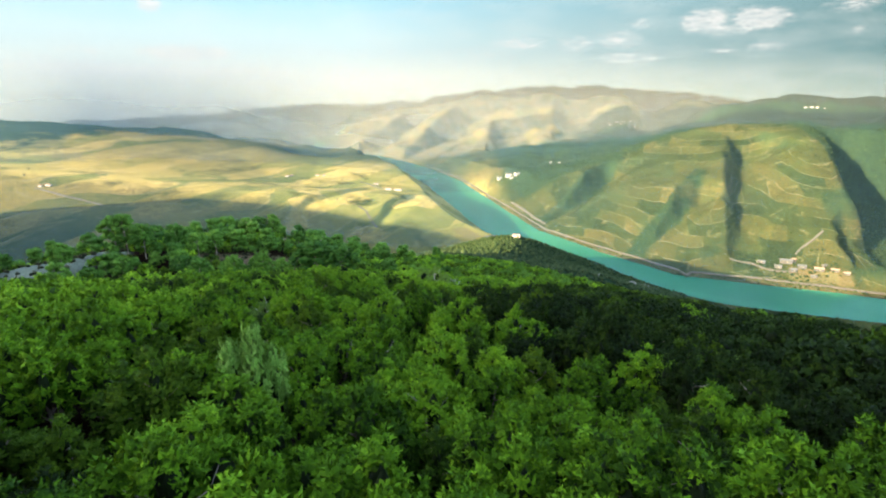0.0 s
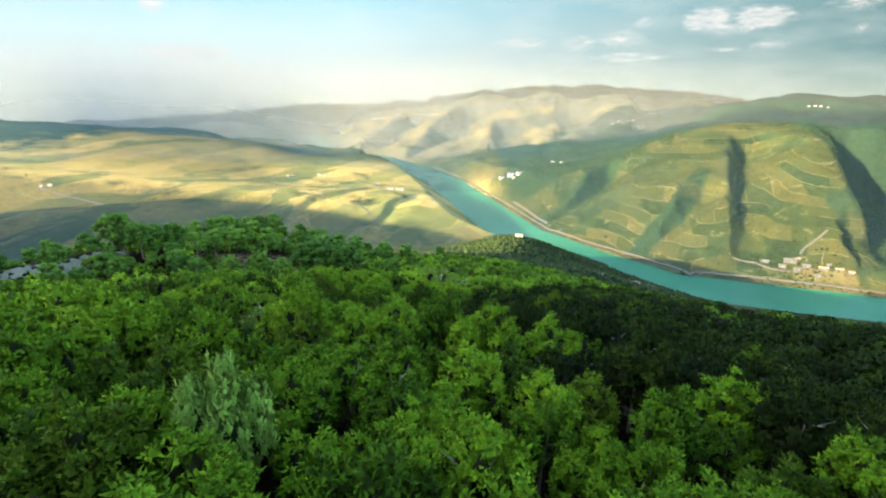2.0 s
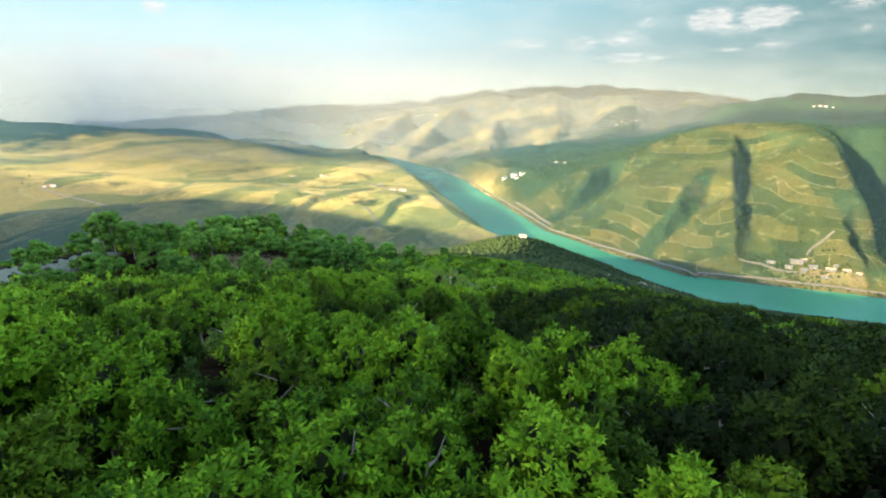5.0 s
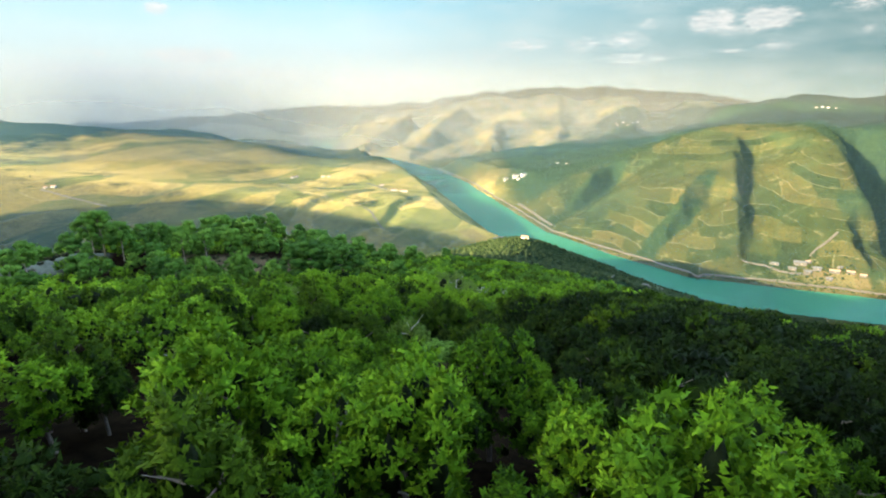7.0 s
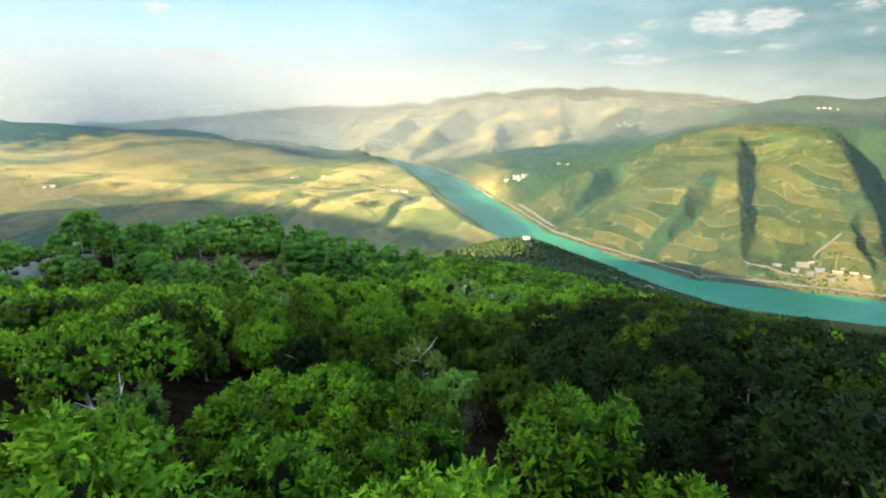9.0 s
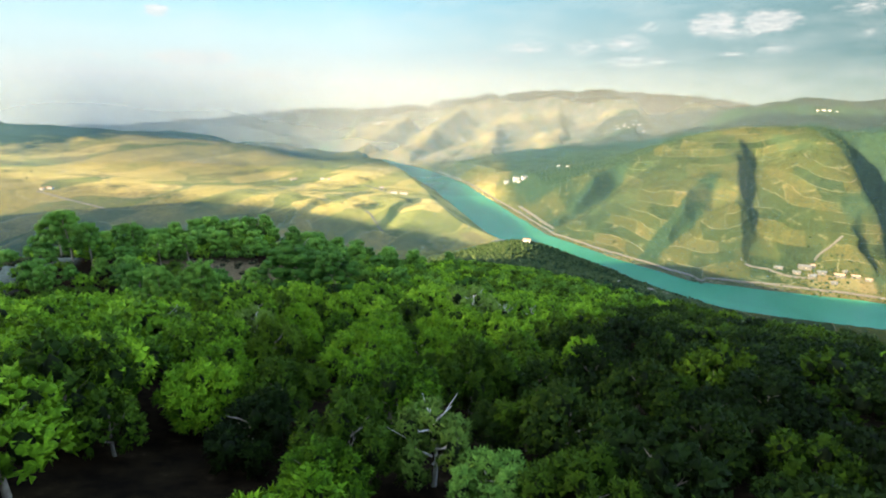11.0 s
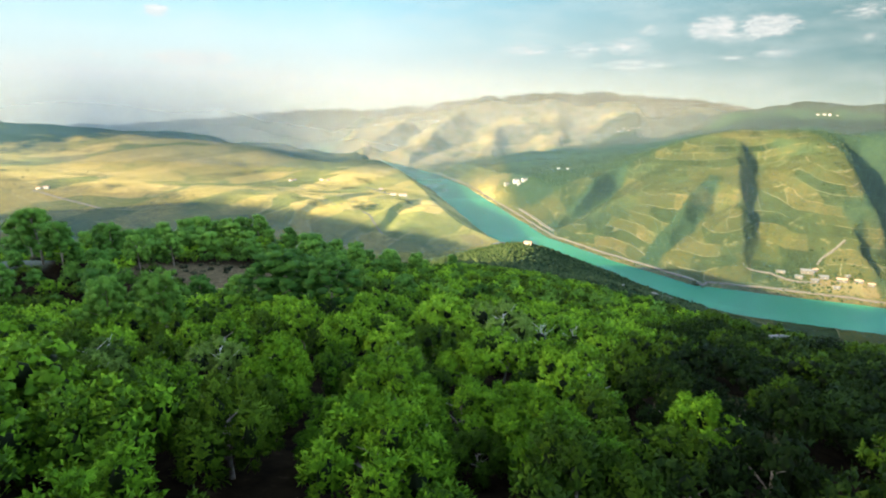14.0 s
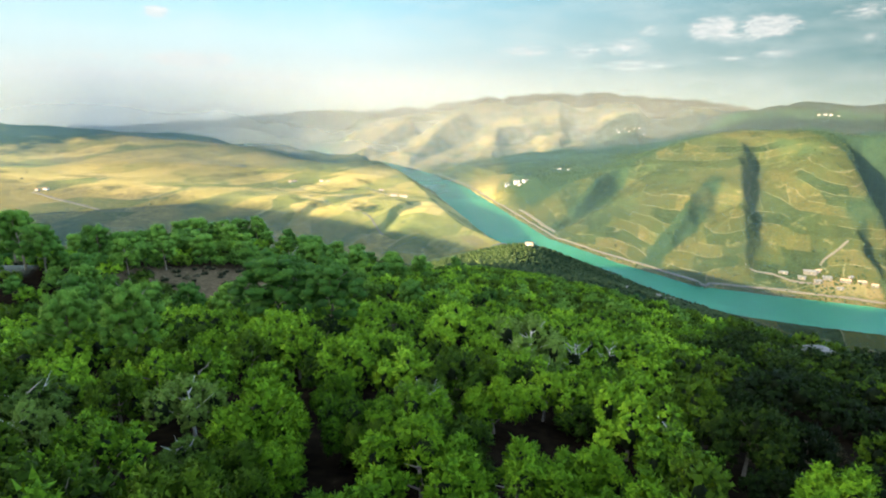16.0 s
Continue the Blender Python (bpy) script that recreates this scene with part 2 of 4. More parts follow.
        side = np.where(k, np.sign(dx * (Y - p[1]) - dy * (X - p[0])), side)
        gone += n
    return best, zz, run, side


def step(a, b, x):
    t = np.clip((x - a) / (b - a), 0, 1)
    return t * t * (3 - 2 * t)


RIVER = [(3800, 700), (1500, 690), (1050, 740), (768, 872), (472, 975), (335, 1160), (205, 1370), (112, 1730), (0, 2170), (-165, 2560), (-420, 2960), (-640, 3160), (-805, 3290), (-930, 3650), (-1060, 4150)]
HALF = 76.0
# ridges: crest (x, y, height), slope, roundness of the crest
RIDGES = [
    # the hill across the water, ahead to the left: back crest, brow, tip
    ([(-3600, 1900, 300), (-2600, 2000, 300), (-1692, 1990, 272), (-1358, 1990, 236), (-838, 2139, 180), (-508, 2035, 102), (-230, 1840, 62)], 0.18, 120),
    ([(-1700, 1400, 215), (-1000, 1330, 168), (-560, 1330, 138), (-250, 1400, 112), (-60, 1480, 72), (60, 1300, 34), (105, 1150, 22)], 0.2, 90),
    # the vineyard hill beyond the right bank
    ([(420, 1560, 80), (560, 1625, 118), (669, 1616, 160), (805, 1665, 246), (924, 1665, 287), (1090, 1600, 290), (1300, 1500, 282), (1900, 1350, 290)], 0.36, 60),
    # low land behind it
    ([(330, 2280, 42), (700, 2480, 92), (1050, 2600, 120), (1500, 2400, 230), (2100, 2200, 290)], 0.13, 150),
    # far mountain with its spurs
    ([(-900, 4700, 205), (-309, 4600, 250), (376, 4640, 350), (873, 4660, 392), (1424, 4520, 385), (1883, 4340, 368), (2300, 4150, 290), (3000, 3700, 250)], 0.2, 150),
    ([(376, 4583, 370), (154, 3895, 262), (165, 3294, 150), (100, 2720, 40)], 0.26, 60),
    ([(-309, 4488, 275), (-300, 3900, 180), (-300, 3200, 60)], 0.24, 60),
    ([(873, 4617, 400), (700, 3700, 200), (600, 3000, 90)], 0.2, 80),
    ([(1424, 4478, 390), (1301, 3300, 228), (960, 2800, 110)], 0.2, 80),
    # far left ridge and right mountain
    ([(-4300, 2500, 220), (-2577, 3500, 160), (-2295, 3900, 172), (-1565, 4400, 200), (-1197, 4700, 235), (-326, 4800, 250)], 0.16, 120),
    ([(1400, 3150, 180), (1518, 3042, 236), (1750, 2990, 310), (1917, 2928, 353), (2265, 2668, 340), (3200, 2200, 340)], 0.3, 70),
    # wooded spur below the forest, down to the knoll with the hut
    ([(0, 330, 284), (60, 560, 214), (112, 775, 166), (128, 900, 104), (138, 1010, 40)], 0.42, 30),
    ([(60, 330, 268), (130, 430, 230), (235, 545, 166), (330, 690, 84), (390, 800, 30)], 0.45, 25),
    # the mountain at the back, out of sight, that shades the forest
    ([(900, -900, 600), (300, -680, 680), (-250, -560, 720), (-460, -310, 630), (-460, -230, 580), (-460, -154, 545), (-460, -119, 520), (-460, 11, 470), (-460, 80, 420), (-460, 180, 370), (-470, 300, 280)], 0.8, 25),
    # unseen ridge added at the left to throw the shadow on the left hill
    ([(-690, 445, 200), (-790, 500, 310), (-846, 541, 363), (-902, 581, 368), (-943, 612, 364), (-1057, 636, 379), (-1102, 679, 380), (-1168, 699, 382), (-1239, 731, 378), (-1268, 764, 371), (-1285, 773, 366), (-1312, 790, 140)], 1.6, 8),
]
# spurs that stand proud of a hollow on their lee side: crest line from top to foot, depth of the hollow, width of the lee flank, width of the hollow
SPURS = [
    ([(850, 1560), (821, 1492), (710, 1270), (645, 1144), (595, 1083), (535, 1015)], 60, 54, 210),
    ([(660, 1345), (633, 1315), (526, 1230), (430, 1155)], 50, 45, 150),
    ([(540, 1650), (495, 1617), (378, 1525), (265, 1460)], 55, 48, 170),
    ([(880, 1130), (869, 1098), (849, 1037), (815, 955)], 80, 42, 190),
    ([(1110, 1600), (1078, 1505), (988, 1290), (930, 1140), (915, 1010), (905, 900)], 260, 140, 900),
    ([(-250, 1620), (-300, 1420), (-365, 1290), (-400, 1180)], 7, 22, 70),
    ([(-100, 1500), (-138, 1400), (-180, 1230), (-200, 1150)], 8, 22, 75),
    ([(-480, 1700), (-540, 1450), (-600, 1250)], 4, 40, 130),
    ([(150, 4230), (-40, 3600), (-210, 3010), (-290, 2800)], 120, 150, 420),
    ([(330, 3600), (290, 3250), (255, 2880)], 95, 110, 330),
    ([(120, 3300), (20, 2960), (-60, 2700)], 60, 70, 200),
    ([(-180, 4300), (-390, 3800), (-500, 3350)], 90, 120, 330),
    ([(900, 4300), (760, 3700), (690, 3250)], 110, 140, 420),
    ([(1450, 4200), (1280, 3600), (1150, 3200)], 110, 140, 420),
]


def near_hill(X, Y):
    """The forested slope under the camera: it falls ahead and to the right, and breaks off beyond the pines on the left and past the right flank."""
    z = 394.3 - 0.345 * Y - 0.09 * X
    z = z + 0.03 * np.maximum(0, Y - 130)
    z = z - 0.4 * np.maximum(0, Y - 222 - 0.15 * X) * step(0, -50, X)
    z = z - 0.35 * np.maximum(0, X - 50) * step(60, 100, Y + 0.5 * X)
    z = z - 0.05 * np.maximum(0, X - 24) * step(55, 85, Y)
    z = z - 0.28 * np.maximum(0, -88 - X)
    z = z + 0.12 * np.maximum(0, -30 - Y)
    z = z - 0.14 * np.maximum(0, -17 - X) * step(128, 92, Y)
    z = z + 6 * np.exp(-((X + 76) / 32) ** 2 - ((Y - 205) / 32) ** 2)
    return z + 0.9 * (fbm(X / 9, Y / 9, 3, 40) - 0.5) + 2.0 * (fbm(X / 50, Y / 50, 2, 44) - 0.5) * step(30, 90, Y)


def height(X, Y):
    X, Y = np.asarray(X, float), np.asarray(Y, float)
    parts = []
    for line, slope, soft in RIDGES:
        for p, q in zip(line[:-1], line[1:]):
            d, zz, _, _ = along(X, Y, (p, q))
            tent = zz - slope * (np.sqrt(d * d + soft * soft) - soft)
            parts.append(tent if p == line[0] else np.maximum(parts.pop(), tent))
    k = 14.0
    top = np.maximum.reduce(parts)
    far = top + k * np.log(sum(np.exp(np.clip((p - top) / k, -30, 0)) for p in parts))
    far = np.maximum(far, 4 + 6 * fbm(X / 120, Y / 120, 2, 9))
    r = np.hypot(X, Y)
    rough = step(350, 1100, r) * step(5, 60, far)
    wx, wy = X + 60 * fbm(X / 200, Y / 200, 2, 60), Y + 60 * fbm(X / 200, Y / 200, 2, 61)
    calm = step(-40, 60, X + 1.02 * Y) * (1 - 0.88 * step(700, 450, np.minimum(along(X, Y, RIDGES[1][0])[0], along(X, Y, RIDGES[0][0])[0] + 150)) * step(250, 100, X))
    far = far + calm * rough * (40 * (fbm(wx / 330, wy / 330, 4, 3, True) - 0.42) + 7 * (fbm(X / 40, Y / 40, 3, 5) - 0.5)) * step(500, 2600, r + 900)
    far = far + step(2300, 3000, r) * step(20, 110, far) * 75 * (fbm(wx / 420, wy / 420, 3, 63, True) - 0.42)
    far = far - 52 * np.exp(-((X + 600) / 190) ** 2 - ((Y - 2330) / 270) ** 2)
    bank = along(X, Y, RIVER)[0]
    sx, sy = X + 26 * (fbm(X / 55, Y / 55, 3, 80) - 0.5), Y + 26 * (fbm(X / 55, Y / 55, 3, 81) - 0.5)
    for line, depth, lee, wide in SPURS:
        d, _, run, side = along(sx, sy, line)
        length = sum(math.dist(p, q) for p, q in zip(line[:-1], line[1:]))
        cut = np.where(side > 0, step(0, lee, d) * step(wide, lee * 0.95, d), 0.0)
        brow = np.where(side > 0, 0.0, 0.1 * step(wide * 0.8, 0, d)) + np.where(side > 0, 0.1 * step(lee * 0.5, 0, d), 0.0)
        ends = step(0, 0.13 * length, run) * (0.15 + 0.85 * step(HALF + 4, HALF + 20, bank)) * step(0, 12, far)
        far = np.maximum(far - depth * (cut - brow) * ends, np.minimum(far, 5 + 0.09 * np.maximum(0, bank - HALF)))
    near = near_hill(X, Y)
    w = step(240, 420, np.hypot(X, Y - 60) + 40 * (fbm(X / 70, Y / 70, 2, 12) - 0.5)) * step(0, 1, Y + 1e3)
    z = near * (1 - w) + far * w
    z = np.where(r < 700, np.maximum(z, np.where(Y > 100, far * w + (1 - w) * near, z)), z)
    d, _, run, _ = along(X, Y, RIVER)
    edge = d - HALF - 10 * (fbm(X / 60, Y / 60, 3, 21) - 0.5)
    return np.minimum(z, np.where(edge < 0, -3 + edge * 0.1, -3 + 0.55 * edge + 0.0006 * edge ** 2))


def mesh_from(name, verts, faces, mat=None, smooth=False):
    """A mesh from arrays of corners and of triangles or quads."""
    me = bpy.data.meshes.new(name)
    verts, faces = np.asarray(verts, np.float32), np.asarray(faces, np.int32)
    n = faces.shape[1]
    me.vertices.add(len(verts))
    me.vertices.foreach_set("co", verts.ravel())
    me.loops.add(faces.size)
    me.loops.foreach_set("vertex_index", faces.ravel())
    me.polygons.add(len(faces))
    me.polygons.foreach_set("loop_start", np.arange(0, faces.size, n, dtype=np.int32))
    me.polygons.foreach_set("use_smooth", np.full(len(faces), smooth))
    me.update(calc_edges=True)
    if mat:
        me.materials.append(mat)
    return me


def point_attr(me, name, values):
    me.attributes.new(name, "FLOAT", "POINT").data.foreach_set("value", np.asarray(values, np.float32))


def grid_faces(rows, cols, closed=False):
    i, j = np.meshgrid(np.arange(rows - 1), np.arange(cols if closed else cols - 1), indexing="ij")
    jn = (j + 1) % cols
    return np.stack([i * cols + j, i * cols + jn, (i + 1) * cols + jn, (i + 1) * cols + j], -1).reshape(-1, 4)


def wood_and_shade_cover(X, Y, Z):
    """Where woods and scrub grow: the wooded spur and valley floor, the low land behind the vineyard hill, gullies and
    far right slopes; on the last three the dark cover also stands for shade.
    """
    w = 0.3 + 0.25 * (fbm(X / 260, Y / 260, 3, 31) - 0.5)
    r = np.hypot(X, Y)
    w = w + 0.6 * step(950, 800, r) * step(0, 200, Y + 400)
    d, _, _, _ = along(X, Y, RIDGES[3][0])
    w = w + 0.55 * step(420, 200, d) * step(250, 420, X)
    d, _, _, _ = along(X, Y, RIDGES[10][0])
    w = w + 0.5 * step(700, 400, d)
    # right flank and low land: dark cover also paints their shade
    w = w + 0.75 * step(985, 1050, X + 0.12 * (1220 - Y)) * step(1900, 1500, Y) * step(500, 900, Y)
    w = w + 0.55 * step(1640, 1720, Y + 0.03 * X) * step(2800, 2600, Y) * step(190, 330, X)
    w = w + 0.45 * step(-1250, -1600, X - 0.3 * (Y - 1500)) * step(1500, 1750, Y)
    # dark strips for the shadows in the spurs' hollows
    for line, depth, lee, wide in SPURS[:5]:
        d, _, _, side = along(X, Y, line)
        w = w + (0.34 if depth < 60 else 0.12) * step(lee * 1.5, lee * 0.7, d) * (side > 0)
    return np.clip(w, 0, 1)


# fields of bare soil or stubble: place, half length, half width, turn
BARE_FIELDS = [(-1245, 1932, 105, 30, 0.1), (-1017, 2085, 80, 40, 0.1), (-1209, 1623, 40, 30, 0.5), (952, 1611, 60, 25, -0.2), (60, 1190, 32, 22, -0.9), (795, 985, 55, 16, -0.35), (300, 1990, 50, 12, 0.4)]


def build_ground():
    az = np.concatenate([np.linspace(-54, 54, 480), np.linspace(57, 274, 56), np.linspace(275, 305.3, 62)])
    az = np.radians(az)
    rad = np.concatenate([[0.0], np.geomspace(4, 380, 56), np.linspace(390, 2400, 240), np.geomspace(2420, 4975, 66)])
    R, A = np.meshgrid(rad, az, indexing="ij")
    X, Y = R * np.sin(A), R * np.cos(A)
    Z = height(X, Y)
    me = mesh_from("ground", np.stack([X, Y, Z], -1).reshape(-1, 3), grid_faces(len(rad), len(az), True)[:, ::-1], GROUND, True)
    d, _, _, _ = along(X, Y, RIVER)
    point_attr(me, "wood", wood_and_shade_cover(X, Y, Z).ravel())
    point_attr(me, "bank", (step(HALF - 4, HALF + 2, d) * step(HALF + 16, HALF + 7, d) * 0.22 * step(-4, 6, Z + 2)).ravel())
    dd, _, _, _ = along(X, Y, RIDGES[1][0])
    far = step(2500, 2900, np.hypot(X, Y)) * step(1500, 1200, X)
    point_attr(me, "rosy", far.ravel())
    # dry colour drops at the hill's foot, adding to the shade there
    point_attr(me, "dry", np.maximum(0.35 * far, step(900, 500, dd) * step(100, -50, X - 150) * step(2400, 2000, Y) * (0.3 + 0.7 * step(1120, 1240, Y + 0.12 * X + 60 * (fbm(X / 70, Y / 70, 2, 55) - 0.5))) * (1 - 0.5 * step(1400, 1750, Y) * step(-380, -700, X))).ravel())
    bare = np.zeros(X.shape)
    for bx, by, ra, rb, turn in BARE_FIELDS:
        u = ((X - bx) * math.cos(turn) + (Y - by) * math.sin(turn)) / ra
        v = ((Y - by) * math.cos(turn) - (X - bx) * math.sin(turn)) / rb
        bare = np.maximum(bare, step(1.12, 0.92, np.maximum(np.abs(u), np.abs(v)) + 0.12 * (fbm(X / 30, Y / 30, 3, 70) - 0.5)))
    point_attr(me, "bare", 0.6 * bare.ravel())
    fray = 6 * (fbm(X / 6, Y / 6, 3, 71) - 0.5)
    point_attr(me, "heath", np.maximum(step(25, 17, np.hypot(X + 50, Y - 136) + fray), step(11, 7, np.hypot(X + 40, Y - 114) + fray)).ravel())
    point_attr(me, "pale", step(1.1, 0.85, np.hypot((X + 98) / 15, (Y - 121) / 19) + 0.05 * fray).ravel())
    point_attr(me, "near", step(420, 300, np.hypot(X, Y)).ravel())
    tagged(new("ground", me), "dry terraced vineyard hills and wooded slopes round a river valley", "ground", kind="structure")


def build_river():
    line = [Vector((p[0], p[1], 0)) for p in RIVER]
    pts = []
    for p, q in zip(line[:-1], line[1:]):
        pts += [p.lerp(q, k / 6) for k in range(6)]
    pts.append(line[-1])
    verts = []
    for i, p in enumerate(pts):
        t = (pts[min(i + 1, len(pts) - 1)] - pts[max(i - 1, 0)]).normalized()
        s = Vector((-t.y, t.x, 0))
        verts += [p + s * (w * (HALF + 34)) for w in (-1, -0.5, 0, 0.5, 1)]
    me = mesh_from("river", [v[:] for v in verts], grid_faces(len(pts), 5), WATER, True)
    tagged(new("river", me), "calm blue-green river winding through the valley", "river", kind="structure")


build_ground()
build_river()


# ---- sky backdrop ----
def build_sky():
    """A far arc of hazy sky with a few flat cloud banks, behind all hills."""
    az = np.radians(np.linspace(-75, 75, 76))
    zz = np.linspace(-40, 1500, 24)
    Zg, A = np.meshgrid(zz, az, indexing="ij")
    me = mesh_from("sky_backdrop", np.stack([4985 * np.sin(A), 4985 * np.cos(A), Zg], -1).reshape(-1, 3), grid_faces(24, 76), None, True)
    m = Mat("sky_haze")
    co = m.coords()
    sep = m.add("ShaderNodeSeparateXYZ")
    m.link(co, sep.inputs[0])
    x, y, z = sep.outputs
    bearing = m.math("MULTIPLY", m.math("ARCTAN2", x, y), 57.29578)
    rise = m.math("DIVIDE", m.math("SUBTRACT", z, 400), 87.0)      # degrees above eye level
    grad = m.ramp(m.math("DIVIDE", m.math("ADD", rise, 2.0), 14.0, True), (0.0, (0.8, 0.86, 0.8)), (0.25, (0.8, 0.89, 0.87)), (0.5, (0.66, 0.87, 0.92)), (0.75, (0.45, 0.78, 0.93)), (1.0, (0.33, 0.7, 0.92)))
    side = m.math("MULTIPLY", m.math("ADD", bearing, 10.0), 1 / 52.0, True)
    grad = m.mix(side, grad, (0.15, 0.29, 0.31))
    # cloud banks: bearing, rise, half length, half height, weight
    cv = m.add("ShaderNodeCombineXYZ")
    m.link(m.math("MULTIPLY", bearing, 0.35), cv.inputs[0]), m.link(m.math("MULTIPLY", rise, 1.1), cv.inputs[1])
    puff = m.noise(cv.outputs[0], 2.2, 8, 0.62)
    wide = m.noise(cv.outputs[0], 0.5, 4, 0.5)
    total = None
    for b, e, lb, le, w in CLOUDS:
        u = m.math("DIVIDE", m.math("SUBTRACT", bearing, b), lb)
        v = m.math("DIVIDE", m.math("SUBTRACT", rise, e), le)
        g = m.math("SUBTRACT", 1.0, m.math("ADD", m.math("MULTIPLY", u, u), m.math("MULTIPLY", v, v)))
        g = m.math("MULTIPLY", m.math("MAXIMUM", g, -1.5), w)
        total = g if total is None else m.math("MAXIMUM", total, g)
    dens = m.math("ADD", total, m.math("MULTIPLY", m.math("SUBTRACT", puff, 0.5), 2.4))
    white = m.ramp(dens, (0.0, (0, 0, 0)), (0.6, (0.24, 0.24, 0.24)), (1.3, (0.66, 0.66, 0.66)))
    cloud_col = m.ramp(puff, (0.35, (0.62, 0.68, 0.7)), (0.62, (0.97, 0.93, 0.9)))
    col = m.mix(m.math("MULTIPLY", m.ramp(wide, (0.42, (0, 0, 0)), (0.7, (0.22, 0.22, 0.22))), 1.0), grad, (0.85, 0.9, 0.88))
    col = m.mix(white, col, cloud_col)
    em = m.add("ShaderNodeEmission")
    m.link(col, em.inputs[0])
    em.inputs[1].default_value = 1.2 / 2 ** EXPOSURE
    m.link(em.outputs[0], m.out.inputs[0])
    me.materials.append(m.mat)
    tagged(new("sky_backdrop", me), "pale blue hazy sky with a few low white clouds", "sky", kind="structure")


CLOUDS = [(25.5, 5.89, 2.5, 1.22, 1.6), (30.0, 5.88, 2.8, 1.17, 1.7), (27.9, 5.19, 4.4, 0.72, 0.8), (19.9, 5.85, 0.9, 0.51, 0.9), (17.9, 4.46, 2.4, 0.92, 0.9), (8.0, 4.22, 3.3, 0.82, 0.8), (13.7, 4.13, 2.2, 0.88, 0.8), (18.9, 2.69, 3.9, 0.6, 1.0), (27.2, 3.22, 1.6, 0.25, 0.8), (30.9, 3.53, 1.7, 0.54, 0.7), (36.7, 6.61, 2.2, 0.75, 0.8), (37.3, 4.56, 0.5, 0.38, 0.5), (-28.1, 6.98, 1.2, 0.66, 1.7), (-25.5, 2.95, 5.1, 0.83, 1.8), (-37.6, 2.32, 1.4, 0.28, 0.6), (-33.7, 2.96, 2.7, 0.47, 0.6), (-37.1, -0.26, 0.7, 0.47, 0.4), (-19.1, 1.63, 8.5, 0.81, 0.35), (-5.8, 2.57, 12.1, 0.99, 0.3), (4.5, 3.13, 4.5, 0.98, 0.45)]
build_sky()


# ---- sheets for the evening haze ----
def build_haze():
    """Thin upright see-through sheets that stand in for lit haze across the valley, one behind the other."""
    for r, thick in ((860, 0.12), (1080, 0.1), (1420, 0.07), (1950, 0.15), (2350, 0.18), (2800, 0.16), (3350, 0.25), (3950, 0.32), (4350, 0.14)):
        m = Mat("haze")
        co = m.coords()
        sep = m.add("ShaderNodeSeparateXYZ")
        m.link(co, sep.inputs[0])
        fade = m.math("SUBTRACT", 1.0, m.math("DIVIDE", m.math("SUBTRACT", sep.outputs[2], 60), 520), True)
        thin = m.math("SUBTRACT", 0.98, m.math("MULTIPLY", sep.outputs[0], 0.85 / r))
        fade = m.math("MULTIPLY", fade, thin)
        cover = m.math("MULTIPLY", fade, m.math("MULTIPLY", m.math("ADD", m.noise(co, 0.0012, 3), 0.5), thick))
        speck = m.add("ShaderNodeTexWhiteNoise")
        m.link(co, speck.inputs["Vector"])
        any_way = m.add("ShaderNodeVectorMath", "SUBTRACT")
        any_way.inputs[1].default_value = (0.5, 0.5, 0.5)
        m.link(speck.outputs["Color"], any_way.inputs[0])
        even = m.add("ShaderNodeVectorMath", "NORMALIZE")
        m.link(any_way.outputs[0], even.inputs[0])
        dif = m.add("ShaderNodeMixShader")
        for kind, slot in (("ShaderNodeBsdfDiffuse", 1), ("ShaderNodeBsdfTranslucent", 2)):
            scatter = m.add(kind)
            # haze as surface colour: far sheets warm white, near ones blue over shaded slopes
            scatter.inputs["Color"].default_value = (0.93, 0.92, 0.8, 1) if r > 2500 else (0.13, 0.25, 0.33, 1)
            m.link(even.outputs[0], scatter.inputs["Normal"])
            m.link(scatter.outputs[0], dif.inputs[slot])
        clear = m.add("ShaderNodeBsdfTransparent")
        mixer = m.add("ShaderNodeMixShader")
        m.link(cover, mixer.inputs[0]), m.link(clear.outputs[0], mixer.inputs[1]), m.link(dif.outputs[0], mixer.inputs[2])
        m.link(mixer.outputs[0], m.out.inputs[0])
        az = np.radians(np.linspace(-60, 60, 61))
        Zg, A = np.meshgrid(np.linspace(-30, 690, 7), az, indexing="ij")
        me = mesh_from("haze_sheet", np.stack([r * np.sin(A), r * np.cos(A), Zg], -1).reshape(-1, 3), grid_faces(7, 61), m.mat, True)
        tagged(new("haze_sheet", me), "thin see-through sheet standing in for pale evening haze in the valley", "haze", kind="structure")


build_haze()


# ---- trees ----
def unit(v):
    return v / np.maximum(np.linalg.norm(v, axis=-1, keepdims=True), 1e-9)


def ball(level):
    bm = bmesh.new()
    bmesh.ops.create_icosphere(bm, subdivisions=level, radius=1.0)
    v = np.array([p.co[:] for p in bm.verts])
    f = np.array([[p.index for p in q.verts] for q in bm.faces])
    bm.free()
    return v, f


BALL1, BALL2 = ball(1), ball(2)
OCTA = (np.array([(1, 0, 0), (0, 1, 0), (-1, 0, 0), (0, -1, 0), (0, 0, 1), (0, 0, -1)], float),
        np.array([(0, 1, 4), (1, 2, 4), (2, 3, 4), (3, 0, 4), (1, 0, 5), (2, 1, 5), (3, 2, 5), (0, 3, 5)]))


class Leafage:
    """Collects corners, quads, tints and soft normals of one crown."""

    def __init__(self, seed):
        self.rng = np.random.default_rng(seed)
        self.v, self.f, self.t, self.m, self.n = [], [], [], [], 0

    def put(self, verts, faces, tint, normals):
        if faces.shape[1] == 3:
            faces = np.concatenate([faces, faces[:, 2:]], 1)
